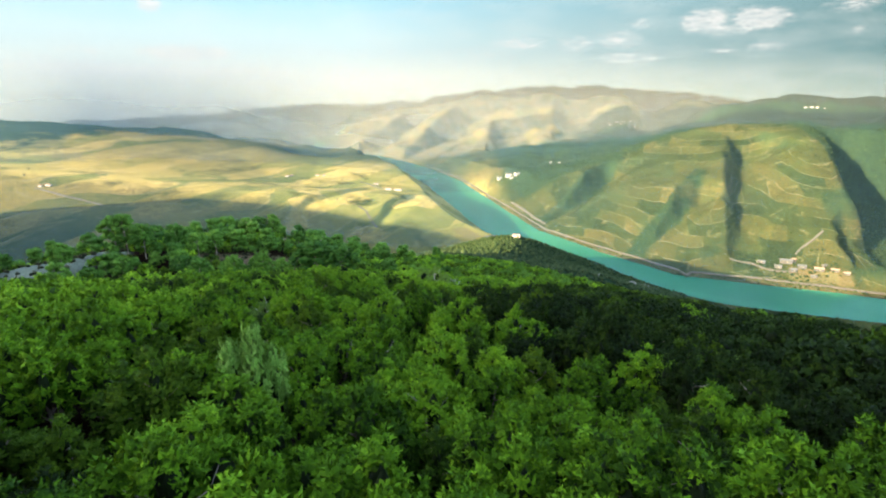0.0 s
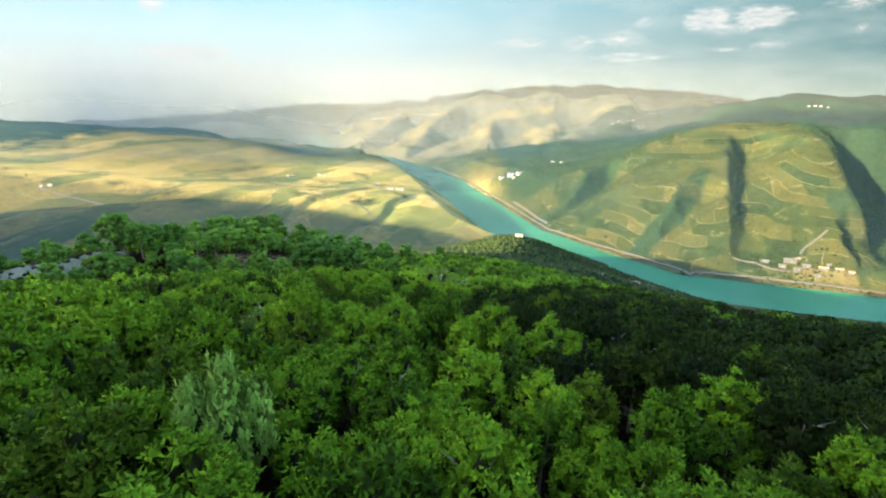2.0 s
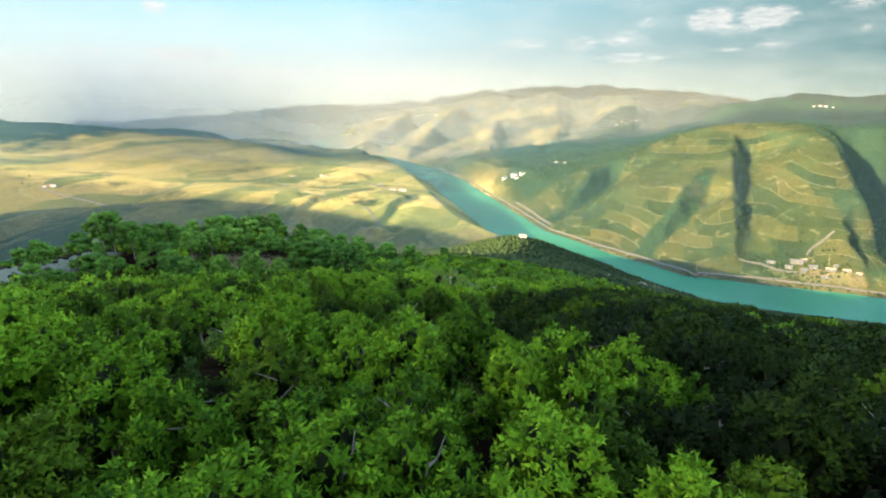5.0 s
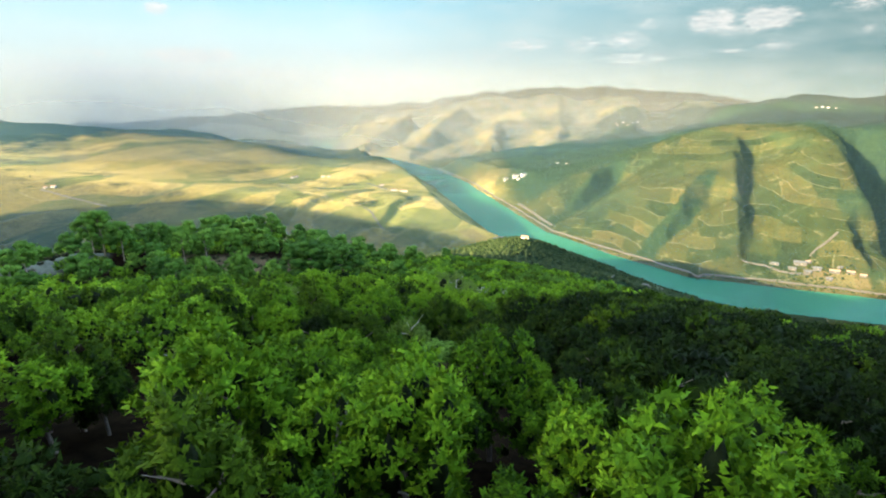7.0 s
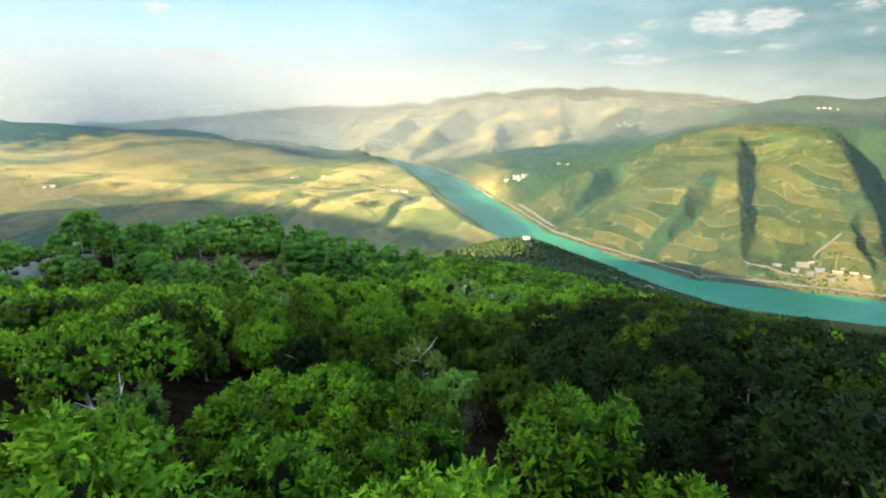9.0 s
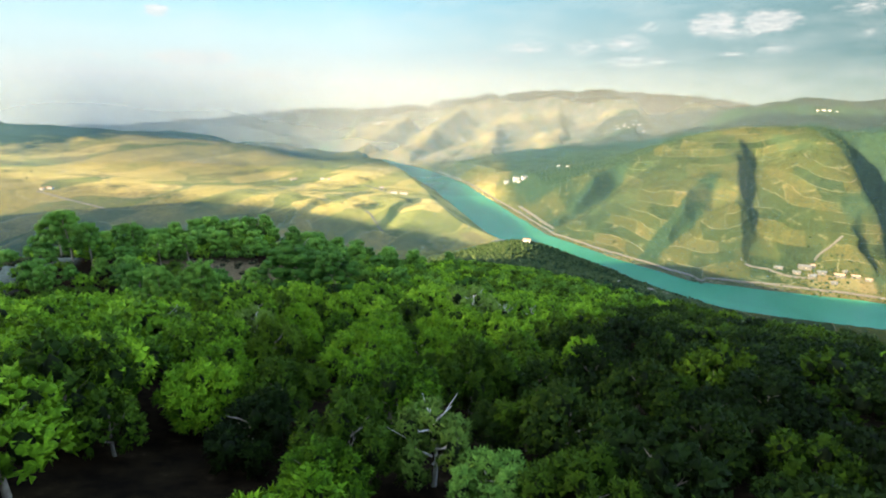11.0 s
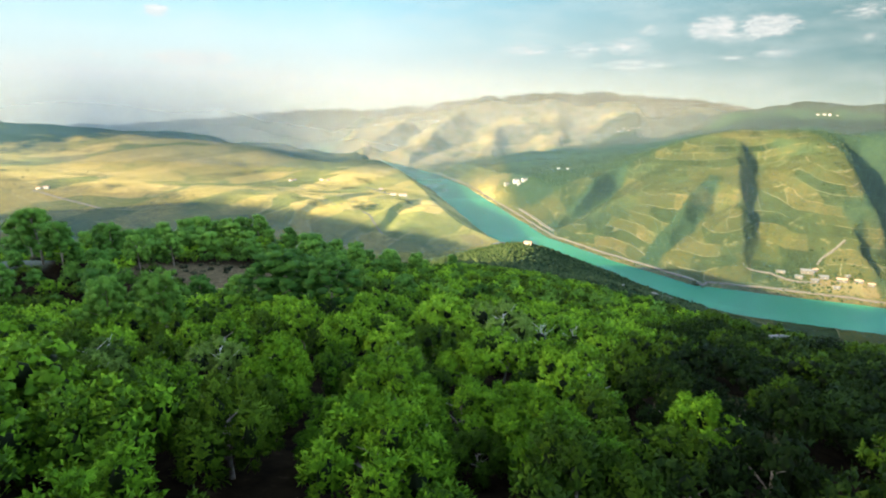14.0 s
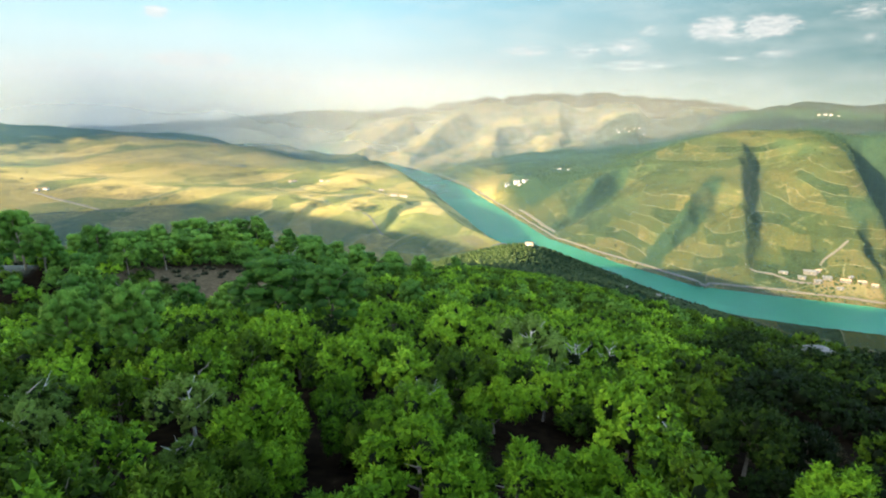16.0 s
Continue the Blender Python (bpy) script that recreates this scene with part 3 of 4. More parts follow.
        self.v.append(verts), self.f.append(faces + self.n), self.t.append(np.broadcast_to(tint, (len(verts),)))
        self.m.append(np.broadcast_to(normals, verts.shape))
        self.n += len(verts)

    def leaves(self, at, out, size, width, tint, soft, up=0.5, loose=0.7):
        """Narrow leaves or needles that point outwards and up: a folded diamond each."""
        n = len(at)
        axis = unit(out + np.array([0, 0, up]) + self.rng.normal(0, loose * 0.6, (n, 3)))
        self.blades(at, axis, unit(np.cross(axis, unit(self.rng.normal(0, 1, (n, 3))))), size, width, tint, soft)

    def scales(self, at, out, size, width, tint, soft, up=0.4, loose=0.45):
        """Broad leaves that lie over the clump and face outwards and up."""
        n = len(at)
        face = unit(out + np.array([0, 0, up]) + self.rng.normal(0, loose, (n, 3)))
        axis = unit(unit(np.cross(face, self.rng.normal(0, 1, (n, 3)))) + 0.4 * face)
        self.blades(at, axis, unit(np.cross(face, axis)), size, width, tint, soft)

    def blades(self, at, axis, across, size, width, tint, soft):
        n = len(at)
        nor = np.cross(axis, across)
        turned = np.sum(nor * soft, 1, keepdims=True) < 0
        across = np.where(turned, -across, across)
        nor = np.where(turned, -nor, nor)
        s = size * self.rng.uniform(0.6, 1.35, (n, 1))
        w = width * self.rng.uniform(0.7, 1.3, (n, 1))
        a, b = at - axis * s * 0.35, at + axis * s * 0.65
        c, d = at + across * w * 0.5 - nor * w * 0.18, at - across * w * 0.5 - nor * w * 0.18
        verts = np.stack([a, d, b, c], 1)
        geo = np.cross(b - a, c - d)
        flip = np.sum(geo * soft, 1) < 0
        verts[flip] = verts[flip][:, ::-1]
        faces = np.arange(4 * n).reshape(-1, 4)
        self.put(verts.reshape(-1, 3), faces, np.repeat(np.broadcast_to(tint, (n,)), 4), np.repeat(unit(soft + 0.35 * nor), 4, 0))

    def rosette(self, foot, point, axis, size, width, tint, soft):
        """Pointed leaves that fan out from the heart of a tuft, one triangle each; the tint puts shade at the foot and
        light at the tip.
        """
        n = len(foot)
        across = unit(np.cross(point, axis + self.rng.normal(0, 0.6, (n, 3))))
        a, b = foot + point * size * 0.5 + across * width * 0.5, foot + point * size * 0.62 - across * width * 0.5
        tip = foot + point * size + self.rng.normal(0, 0.14, (n, 3)) * size
        verts = np.stack([a, b, tip], 1)
        flip = np.sum(np.cross(b - a, tip - a) * soft, 1) < 0
        verts[flip] = verts[flip][:, [1, 0, 2]]
        # foot darkened and tip brightened as light would fall on the tuft
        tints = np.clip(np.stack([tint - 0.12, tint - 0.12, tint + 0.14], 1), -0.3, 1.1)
        self.put(verts.reshape(-1, 3), np.arange(3 * n).reshape(-1, 3), tints.ravel(), np.repeat(soft, 3, 0))

    def done(self):
        return np.concatenate(self.v), np.concatenate(self.f), np.concatenate(self.t), np.concatenate(self.m)


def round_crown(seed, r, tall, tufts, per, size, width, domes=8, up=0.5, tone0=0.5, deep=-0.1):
    """A crown of radius r and height tall out of several domes, each clothed in tufts of leaves that fan outwards and
    up from a heart coloured dark for shade.
    """
    g = Leafage(seed)
    rng = g.rng
    around = np.arange(domes) * 2 * math.pi / max(1, domes - 1) + rng.uniform(-0.4, 0.4, domes)
    first = np.arange(domes) == 0
    off = np.where(first, 0.1, 0.72) * r * rng.uniform(0.8, 1.15, domes)
    wide = r * rng.uniform(0.34, 0.5, domes) * (0.8 if domes > 6 else 1.0)
    high = tall * rng.uniform(0.27, 0.37, domes)
    heart = np.stack([np.cos(around) * off, np.sin(around) * off, tall * np.where(first, 0.64, rng.uniform(0.36, 0.6, domes))], 1)
    reach = np.stack([wide, wide, high], 1)
    for i in range(domes):
        # hearts near black: shade inside the crown put into the tint
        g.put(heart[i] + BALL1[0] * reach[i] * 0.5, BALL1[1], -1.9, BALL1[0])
    dome = np.arange(tufts) % domes
    k = np.arange(tufts) // domes + 0.5
    sz = 1 - 1.6 * k / (tufts / domes + 1)
    az = k * 2.39996 + rng.uniform(0, 6, domes)[dome]
    ld = unit(np.stack([np.sqrt(1 - sz ** 2) * np.cos(az), np.sqrt(1 - sz ** 2) * np.sin(az), sz], 1) + rng.normal(0, 0.14, (tufts, 3)))
    foot = heart[dome] + ld * reach[dome] * rng.uniform(0.66, 0.98, (tufts, 1))
    inside = np.linalg.norm((foot[:, None] - heart[None]) / reach[None], axis=2)
    inside[np.arange(tufts), dome] = 9
    free = inside.min(1) > 0.62
    foot, ld, dome = foot[free], ld[free], dome[free]
    n = len(foot)
    axis = unit(ld + np.array([0, 0, up]) + rng.normal(0, 0.12, (n, 3)))
    tone = tone0 + rng.normal(0, 0.14, n) + rng.normal(0, 0.12, domes)[dome]
    grow = rng.uniform(0.7, 1.35, n)
    idx = np.repeat(np.arange(n), per)
    ov, of = OCTA
    # tuft cores tinted below the leaves, for the shade between them
    for i in range(n):
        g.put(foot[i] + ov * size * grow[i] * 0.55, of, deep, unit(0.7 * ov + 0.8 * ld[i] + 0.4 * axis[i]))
    point = unit(0.75 * axis[idx] + unit(rng.normal(0, 1, (len(idx), 3))))
    start = foot[idx] + rng.normal(0, 0.16, (len(idx), 3)) * size
    soft = unit(0.8 * ld[idx] + 0.45 * axis[idx] + 0.4 * point + rng.normal(0, 0.08, (len(idx), 3)))
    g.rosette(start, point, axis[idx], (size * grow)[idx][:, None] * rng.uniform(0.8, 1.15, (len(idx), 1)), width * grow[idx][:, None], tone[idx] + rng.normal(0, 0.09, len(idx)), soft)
    return g.done()


def plume_crown(seed, r, tall, leaves, size, width):
    """An upright crown of feathery shoots that rise and lean outwards."""
    g = Leafage(seed)
    rng = g.rng
    shoots = 46
    az, lean = np.arange(shoots) * 2.39996, np.sqrt((np.arange(shoots) + 0.5) / shoots)
    foot = np.stack([np.cos(az) * r * 0.25 * lean, np.sin(az) * r * 0.25 * lean, np.full(shoots, tall * 0.12)], 1)
    tip = np.stack([np.cos(az) * r * lean, np.sin(az) * r * lean, tall * (1.0 - 0.42 * lean ** 2) * rng.uniform(0.8, 1.06, shoots)], 1)
    tint = rng.uniform(0.2, 1, shoots)
    bv, bf = BALL2
    # near-black core paints the shade inside the plume
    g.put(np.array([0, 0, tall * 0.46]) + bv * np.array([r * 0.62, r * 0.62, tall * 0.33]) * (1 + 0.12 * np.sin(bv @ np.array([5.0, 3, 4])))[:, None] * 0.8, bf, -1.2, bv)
    idx = rng.integers(0, shoots, leaves)
    t = rng.uniform(0.15, 1, leaves) ** 0.6
    ax = unit(tip - foot)
    bend = np.array([0, 0, -0.1]) * (t ** 2)[:, None]
    at = foot[idx] + (tip - foot)[idx] * t[:, None] + bend + rng.normal(0, 0.055 * r, (leaves, 3)) * (1.5 - t)[:, None]
    soft = unit((at - np.array([0, 0, 0.35 * tall])) * np.array([1 / r, 1 / r, 1.2 / tall]) + 0.35 * rng.normal(0, 1, at.shape))
    g.leaves(at, ax[idx] * 1.2, size, width, np.clip(tint[idx] + rng.normal(0, 0.1, leaves), 0, 1), soft, 0.25, 0.6)
    return g.done()


def pine_crown(seed, r, tall, tufts, per, size, width):
    """A pine crown: rounded cushions of short needles on spreading limbs, widest below the domed top, bare beneath."""
    g = Leafage(seed)
    rng = g.rng
    t = (np.arange(tufts) + 0.5) / tufts
    az = np.arange(tufts) * 2.39996 + rng.normal(0, 0.3, tufts)
    reach = r * np.sqrt(np.clip(1 - (1.25 * t - 0.3) ** 2, 0.02, 1)) * rng.uniform(0.3, 1.0, tufts)
    c = np.stack([np.cos(az) * reach, np.sin(az) * reach, tall * (0.42 + 0.52 * t) + rng.normal(0, 0.03 * tall, tufts)], 1)
    R = 1.9 * r / math.sqrt(tufts) * rng.uniform(0.7, 1.25, tufts)
    # tint rises with height: the lit crown top is put into the colour
    tint = np.clip(0.3 + 0.35 * t + rng.normal(0, 0.16, tufts), 0, 1)
    bv, bf = BALL1
    # cushion cores tinted darker than the needles, as inner shade
    for i in range(tufts):
        g.put(c[i] + bv * R[i] * np.array([0.8, 0.8, 0.6]) * (1 + 0.2 * np.sin(bv @ rng.normal(0, 3, 3)))[:, None], bf, tint[i] * 0.5 - 0.2, unit(bv + np.array([0, 0, 0.3])))
    idx = np.repeat(np.arange(tufts), per)
    d = unit(rng.normal(0, 1, (len(idx), 3)) + np.array([0, 0, 0.45]))
    at = c[idx] + d * (R[idx] * rng.uniform(0.75, 1.08, len(idx)))[:, None] * np.array([1, 1, 0.75])
    g.scales(at, d, size, width, np.clip(tint[idx] + rng.normal(0, 0.1, len(idx)), 0, 1), unit(d + 0.3 * unit(c[idx] - np.array([0, 0, 0.5 * tall])) + np.array([0, 0, 0.2])), 0.5, 0.6)
    return g.done()


def bush_crown(seed, r, tall, leaves, size, width):
    """A low heathery bush of upright twigs."""
    g = Leafage(seed)
    rng = g.rng
    bv, bf = BALL1
    for i in range(4):
        p = rng.normal(0, 0.35 * r, 3) * np.array([1, 1, 0]) + np.array([0, 0, tall * 0.3])
        # bush hearts near black, with the inner shade in their tint
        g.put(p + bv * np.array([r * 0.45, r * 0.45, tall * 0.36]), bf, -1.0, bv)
    d = unit(rng.normal(0, 1, (leaves, 3)) + np.array([0, 0, 0.9]))
    at = d * np.array([r, r, tall * 0.8]) * rng.uniform(0.5, 1.0, (leaves, 1)) + np.array([0, 0, tall * 0.15])
    g.leaves(at, d, size, width, rng.uniform(0, 1, leaves), d, 1.2, 0.5)
    return g.done()


def crown_mesh(name, data, mat, tree=None):
    v, f, t, nrm = data
    tri = f[:, 2] == f[:, 3]
    me = bpy.data.meshes.new(name)
    loops = np.concatenate([f[tri][:, :3].ravel(), f[~tri].ravel()])
    start = np.concatenate([np.arange(tri.sum()) * 3, tri.sum() * 3 + np.arange((~tri).sum()) * 4])
    me.vertices.add(len(v)), me.loops.add(len(loops)), me.polygons.add(len(f))
    me.vertices.foreach_set("co", np.asarray(v, np.float32).ravel())
    me.loops.foreach_set("vertex_index", loops.astype(np.int32))
    me.polygons.foreach_set("loop_start", start.astype(np.int32))
    me.polygons.foreach_set("use_smooth", np.ones(len(f), bool))
    me.update(calc_edges=True)
    me.materials.append(mat)
    point_attr(me, "tint", t)
    point_attr(me, "solo", np.full(len(v), 1.0 if tree is None else 0.0))
    point_attr(me, "tree", np.zeros(len(v)) if tree is None else tree)
    me.normals_split_custom_set_from_vertices(np.asarray(nrm, np.float32))
    return me


def limb(verts, faces, p, q, r0, r1, sides=6, bend=0.0, rings=4):
    p, q = np.array(p, float), np.array(q, float)
    ax = unit(q - p)
    s = unit(np.cross(ax, [0.31, 0.95, 0.1]))
    u = np.cross(ax, s)
    base = len(verts)
    for k in range(rings):
        t = k / (rings - 1)
        c = p + (q - p) * t + s * bend * math.sin(t * math.pi)
        rr = r0 + (r1 - r0) * t
        for j in range(sides):
            a = j * 2 * math.pi / sides
            verts.append(c + (s * math.cos(a) + u * math.sin(a)) * rr)
    for k in range(rings - 1):
        for j in range(sides):
            jn = (j + 1) % sides
            faces.append((base + k * sides + j, base + k * sides + jn, base + (k + 1) * sides + jn, base + (k + 1) * sides + j))


def trunk_mesh(name, seed, tall, r0, limbs, reach, mat, fork=0.35, sides=6):
    """A tapered trunk with limbs that fork from it."""
    rng = random.Random(seed)
    v, f = [], []
    top = (rng.uniform(-0.1, 0.1) * tall, rng.uniform(-0.1, 0.1) * tall, tall)
    limb(v, f, (0, 0, -0.4), top, r0, r0 * 0.3, sides, rng.uniform(-0.06, 0.06) * tall, 5)
    for k in range(limbs):
        t = fork + (0.95 - fork) * k / max(1, limbs - 1)
        a = k * 2.4 + rng.uniform(-0.4, 0.4)
        p = (top[0] * t, top[1] * t, tall * t)
        l = reach * rng.uniform(0.7, 1.1) * (1.15 - 0.6 * t)
        q = (p[0] + math.cos(a) * l, p[1] + math.sin(a) * l, p[2] + l * rng.uniform(0.4, 0.9))
        limb(v, f, p, q, r0 * 0.42, r0 * 0.1, 5, rng.uniform(-0.1, 0.1) * l, 4)
        q2 = (q[0] + math.cos(a + 0.8) * l * 0.5, q[1] + math.sin(a + 0.8) * l * 0.5, q[2] + l * 0.4)
        limb(v, f, (p[0] * 0.4 + q[0] * 0.6, p[1] * 0.4 + q[1] * 0.6, p[2] * 0.4 + q[2] * 0.6), q2, r0 * 0.2, r0 * 0.06, 4, 0, 3)
    return mesh_from(name, np.array(v), f, mat, True)


class Kind:
    """One model of tree: its crown data, trunk and tags."""

    def __init__(self, name, data, mat, trunk, label, category="tree"):
        self.name, self.mat, self.data, self.label, self.category = name, mat, data, label, category
        self.crown = crown_mesh(name + "_crown", data, mat)
        self.trunk = trunk

    def plant(self, x, y, s, turn, group="", z=None, stretch=1.0):
        root = new(self.name)
        root.empty_display_size = 0.3
        root.matrix_basis = Matrix.LocRotScale((x, y, float(height(x, y)) - 0.05 if z is None else z), Euler((0, 0, turn)), (s, s, s * stretch))
        tagged(root, self.label, self.category, group)
        for nm, me in (("trunk", self.trunk), ("crown", self.crown)):
            if me:
                ob = new(nm, me)
                ob.parent = root
        return root


OAK_TALK, DARK_TALK = "bushy green evergreen oak growing in dense hillside forest", "dark green bushy oak growing in dense hillside forest, shade put into its leaf colour"
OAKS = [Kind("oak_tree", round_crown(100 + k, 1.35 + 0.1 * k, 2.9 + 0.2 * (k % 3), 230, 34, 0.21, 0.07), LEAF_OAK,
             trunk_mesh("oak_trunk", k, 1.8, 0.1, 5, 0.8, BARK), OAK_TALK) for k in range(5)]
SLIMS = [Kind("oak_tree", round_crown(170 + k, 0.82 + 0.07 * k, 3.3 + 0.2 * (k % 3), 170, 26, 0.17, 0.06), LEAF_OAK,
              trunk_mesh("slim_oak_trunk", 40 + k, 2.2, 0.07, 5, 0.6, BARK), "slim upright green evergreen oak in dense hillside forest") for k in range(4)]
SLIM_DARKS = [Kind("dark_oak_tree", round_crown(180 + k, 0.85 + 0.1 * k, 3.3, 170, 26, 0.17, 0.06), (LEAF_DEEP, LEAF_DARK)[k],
                   trunk_mesh("slim_dark_trunk", 46 + k, 2.2, 0.07, 5, 0.6, BARK), "slim dark green bushy oak in dense hillside forest, shade put into its leaf colour") for k in range(2)]
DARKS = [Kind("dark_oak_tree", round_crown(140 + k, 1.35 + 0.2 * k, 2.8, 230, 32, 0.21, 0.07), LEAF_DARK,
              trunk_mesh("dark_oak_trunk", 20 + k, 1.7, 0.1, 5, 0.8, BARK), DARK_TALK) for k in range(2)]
FAR_OAKS = [Kind("oak_tree", round_crown(160 + k, 1.4 + 0.12 * k, 3.0, 150, 13, 0.25, 0.13), LEAF_OAK_LIT,
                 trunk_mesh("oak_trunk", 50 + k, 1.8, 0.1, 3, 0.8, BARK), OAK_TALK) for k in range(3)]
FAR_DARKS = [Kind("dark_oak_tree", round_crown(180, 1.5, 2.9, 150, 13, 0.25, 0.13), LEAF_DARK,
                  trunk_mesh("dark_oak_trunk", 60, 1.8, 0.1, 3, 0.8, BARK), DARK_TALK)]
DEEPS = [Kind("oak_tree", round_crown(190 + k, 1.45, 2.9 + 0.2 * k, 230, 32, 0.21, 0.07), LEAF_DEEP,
              trunk_mesh("oak_trunk", 80 + k, 1.8, 0.1, 5, 0.8, BARK), "deep green bushy evergreen oak in dense hillside forest, shade put into its leaf colour") for k in range(2)]
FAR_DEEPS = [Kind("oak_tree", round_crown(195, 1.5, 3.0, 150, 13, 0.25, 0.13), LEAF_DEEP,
                  trunk_mesh("oak_trunk", 85, 1.8, 0.1, 3, 0.8, BARK), "deep green bushy evergreen oak in dense hillside forest, shade put into its leaf colour")]
PALE = Kind("willow_tree", round_crown(7, 1.2, 2.9, 320, 22, 0.17, 0.065, 6, 1.1), LEAF_PALE, trunk_mesh("willow_trunk", 8, 2.0, 0.08, 6, 0.5, BARK_PALE), "pale silvery green upright tree standing out from darker oaks")
GREYS = [Kind("olive_tree", round_crown(200 + k, 1.4, 3.0, 220, 18, 0.18, 0.08, 6, 0.8), LEAF_GREY, trunk_mesh("olive_trunk", 30 + k, 2.3, 0.1, 6, 1.1, BARK_PALE), "grey-green bushy tree with pale branches among oaks") for k in range(2)]
PINES = [Kind("pine_tree", pine_crown(300 + k, 2.7, 7.0, 120, 34, 0.2, 0.1), LEAF_PINE, trunk_mesh("pine_trunk", 40 + k, 6.0, 0.15, 9, 1.7, BARK, 0.3), "tall loose-crowned green pine on the ridge slope") for k in range(3)]
FAR_PINES = [Kind("pine_tree", pine_crown(330 + k, 2.9, 7.6, 54, 20, 0.3, 0.18), LEAF_PINE, trunk_mesh("pine_trunk", 45 + k, 6.4, 0.16, 7, 1.7, BARK, 0.3), "tall loose-crowned green pine on the ridge slope") for k in range(3)]
HEATHS = [Kind("heather_bush", bush_crown(400 + k, 0.8, 1.1, 620, 0.2, 0.035), LEAF_HEATH, None, "brownish heather bush on bare soil between trees", "bush") for k in range(2)]
BARE = Kind("dead_tree", plume_crown(11, 0.8, 3.2, 60, 0.12, 0.04), LEAF_GREY, trunk_mesh("dead_trunk", 71, 3.0, 0.07, 11, 1.1, BARK_PALE, 0.25), "bare whitish dying tree with thin twigs among oaks")


def merged(name, kinds, places, mats, label, category):
    """Many plants as one object: kinds are crown data, places rows of (x, y, z, scale, turn, kind, tint)."""
    V, F, T, N, W, M, n = [], [], [], [], [], [], 0
    places = np.asarray(places, float)
    for k, (v, f, t, nrm) in enumerate(kinds):
        sel = places[places[:, 5] == k]
        if not len(sel):
            continue
        c, s = np.cos(sel[:, 4])[:, None], np.sin(sel[:, 4])[:, None]
        x = (v[None, :, 0] * c - v[None, :, 1] * s) * sel[:, 3, None] + sel[:, 0, None]
        y = (v[None, :, 0] * s + v[None, :, 1] * c) * sel[:, 3, None] + sel[:, 1, None]
        z = v[None, :, 2] * sel[:, 3, None] + sel[:, 2, None]
        V.append(np.stack([x, y, z], -1).reshape(-1, 3))
        N.append(np.stack([nrm[None, :, 0] * c - nrm[None, :, 1] * s, nrm[None, :, 0] * s + nrm[None, :, 1] * c, np.repeat(nrm[None, :, 2], len(sel), 0)], -1).reshape(-1, 3))
        F.append((f[None] + (np.arange(len(sel)) * len(v))[:, None, None]).reshape(-1, 4) + n)
        T.append(np.tile(t, len(sel)))
        W.append(np.repeat(sel[:, 6], len(v)))
        M.append(np.full(len(sel) * len(f), mats[k][0]))
        n += len(sel) * len(v)
    f, mi = np.concatenate(F), np.concatenate(M)
    me = crown_mesh(name, (np.concatenate(V), f, np.concatenate(T), np.concatenate(N)), mats[0][1], np.concatenate(W))
    have = {mats[0][0]}
    for idx, mat in mats[1:]:
        if idx not in have:
            me.materials.append(mat)
            have.add(idx)
    tri = f[:, 2] == f[:, 3]
    me.polygons.foreach_set("material_index", np.concatenate([mi[tri], mi[~tri]]).astype(np.int32))
    return tagged(new(name, me), label, category, kind="stuff")


def jitter_grid(x0, x1, y0, y1, gap, seed):
    rng = np.random.default_rng(seed)
    gx, gy = np.meshgrid(np.arange(x0, x1, gap), np.arange(y0, y1, gap))
    gx[1::2] += gap / 2
    p = np.stack([gx.ravel(), gy.ravel()], 1)
    return p + rng.uniform(-0.38 * gap, 0.38 * gap, p.shape), rng


# special trees, then the close forest, then the rest of the slope
SPECIAL = []          # (x, y, clear radius)


def special(kind, x, y, s, turn, clear, stretch=1.0):
    kind.plant(x, y, s, turn, stretch=stretch)
    SPECIAL.append((x, y, clear))


special(PALE, -3.7, 11.7, 0.66, 0.3, 0.7, 2.35)
special(OAKS[0], -0.5, 9.3, 1.0, 0.4, 1.0, 1.15)
special(OAKS[3], -2.9, 6.3, 1.0, 2.4, 1.0, 1.15)
special(PALE, -1.5, 36.2, 0.78, 2.0, 0.9, 0.95)
special(GREYS[0], -3.0, 37.6, 0.85, 0.5, 1.0, 1.2)
special(OAKS[3], -0.8, 47.2, 1.1, 1.5, 1.7)
special(OAKS[1], 5.4, 51.8, 0.95, 2.5, 1.2)
special(OAKS[4], -6.3, 46.4, 1.1, 0.1, 1.7)
special(OAKS[2], -11.3, 42.4, 0.95, 4.0, 1.2)
special(PINES[0], -21.5, 83.5, 1.6, 0.2, 3.0, 0.75)
special(PINES[1], -16.6, 82.0, 1.3, 1.2, 2.4, 0.8)
special(PINES[2], -24.6, 67.2, 0.72, 2.2, 1.4, 1.2)
special(PINES[1], -29.0, 68.0, 0.7, 3.2, 1.4, 1.2)
special(GREYS[1], -15.8, 57.2, 0.9, 1.5, 1.2, 1.1)
special(GREYS[0], -7.0, 59.6, 0.85, 4.5, 1.2, 1.1)
special(GREYS[1], 0.2, 73.0, 1.7, 0.4, 2.4)
special(BARE, 3.2, 72.5, 1.0, 0.5, 0.8)
special(BARE, 6.2, 74.0, 0.9, 1.5, 0.8)
special(PINES[0], -52.0, 70.5, 0.75, 0.7, 2.0)
# pines of the ridge: x, y, scale
for k, (x, y, s) in enumerate([(-81, 124, 1.1), (-74, 120, 0.95), (-88, 130, 1.05), (-70, 128, 0.9), (-97, 146, 1.0), (-102, 154, 0.95), (-92, 156, 1.0), (-62, 123, 0.75), (-66, 141, 0.85),
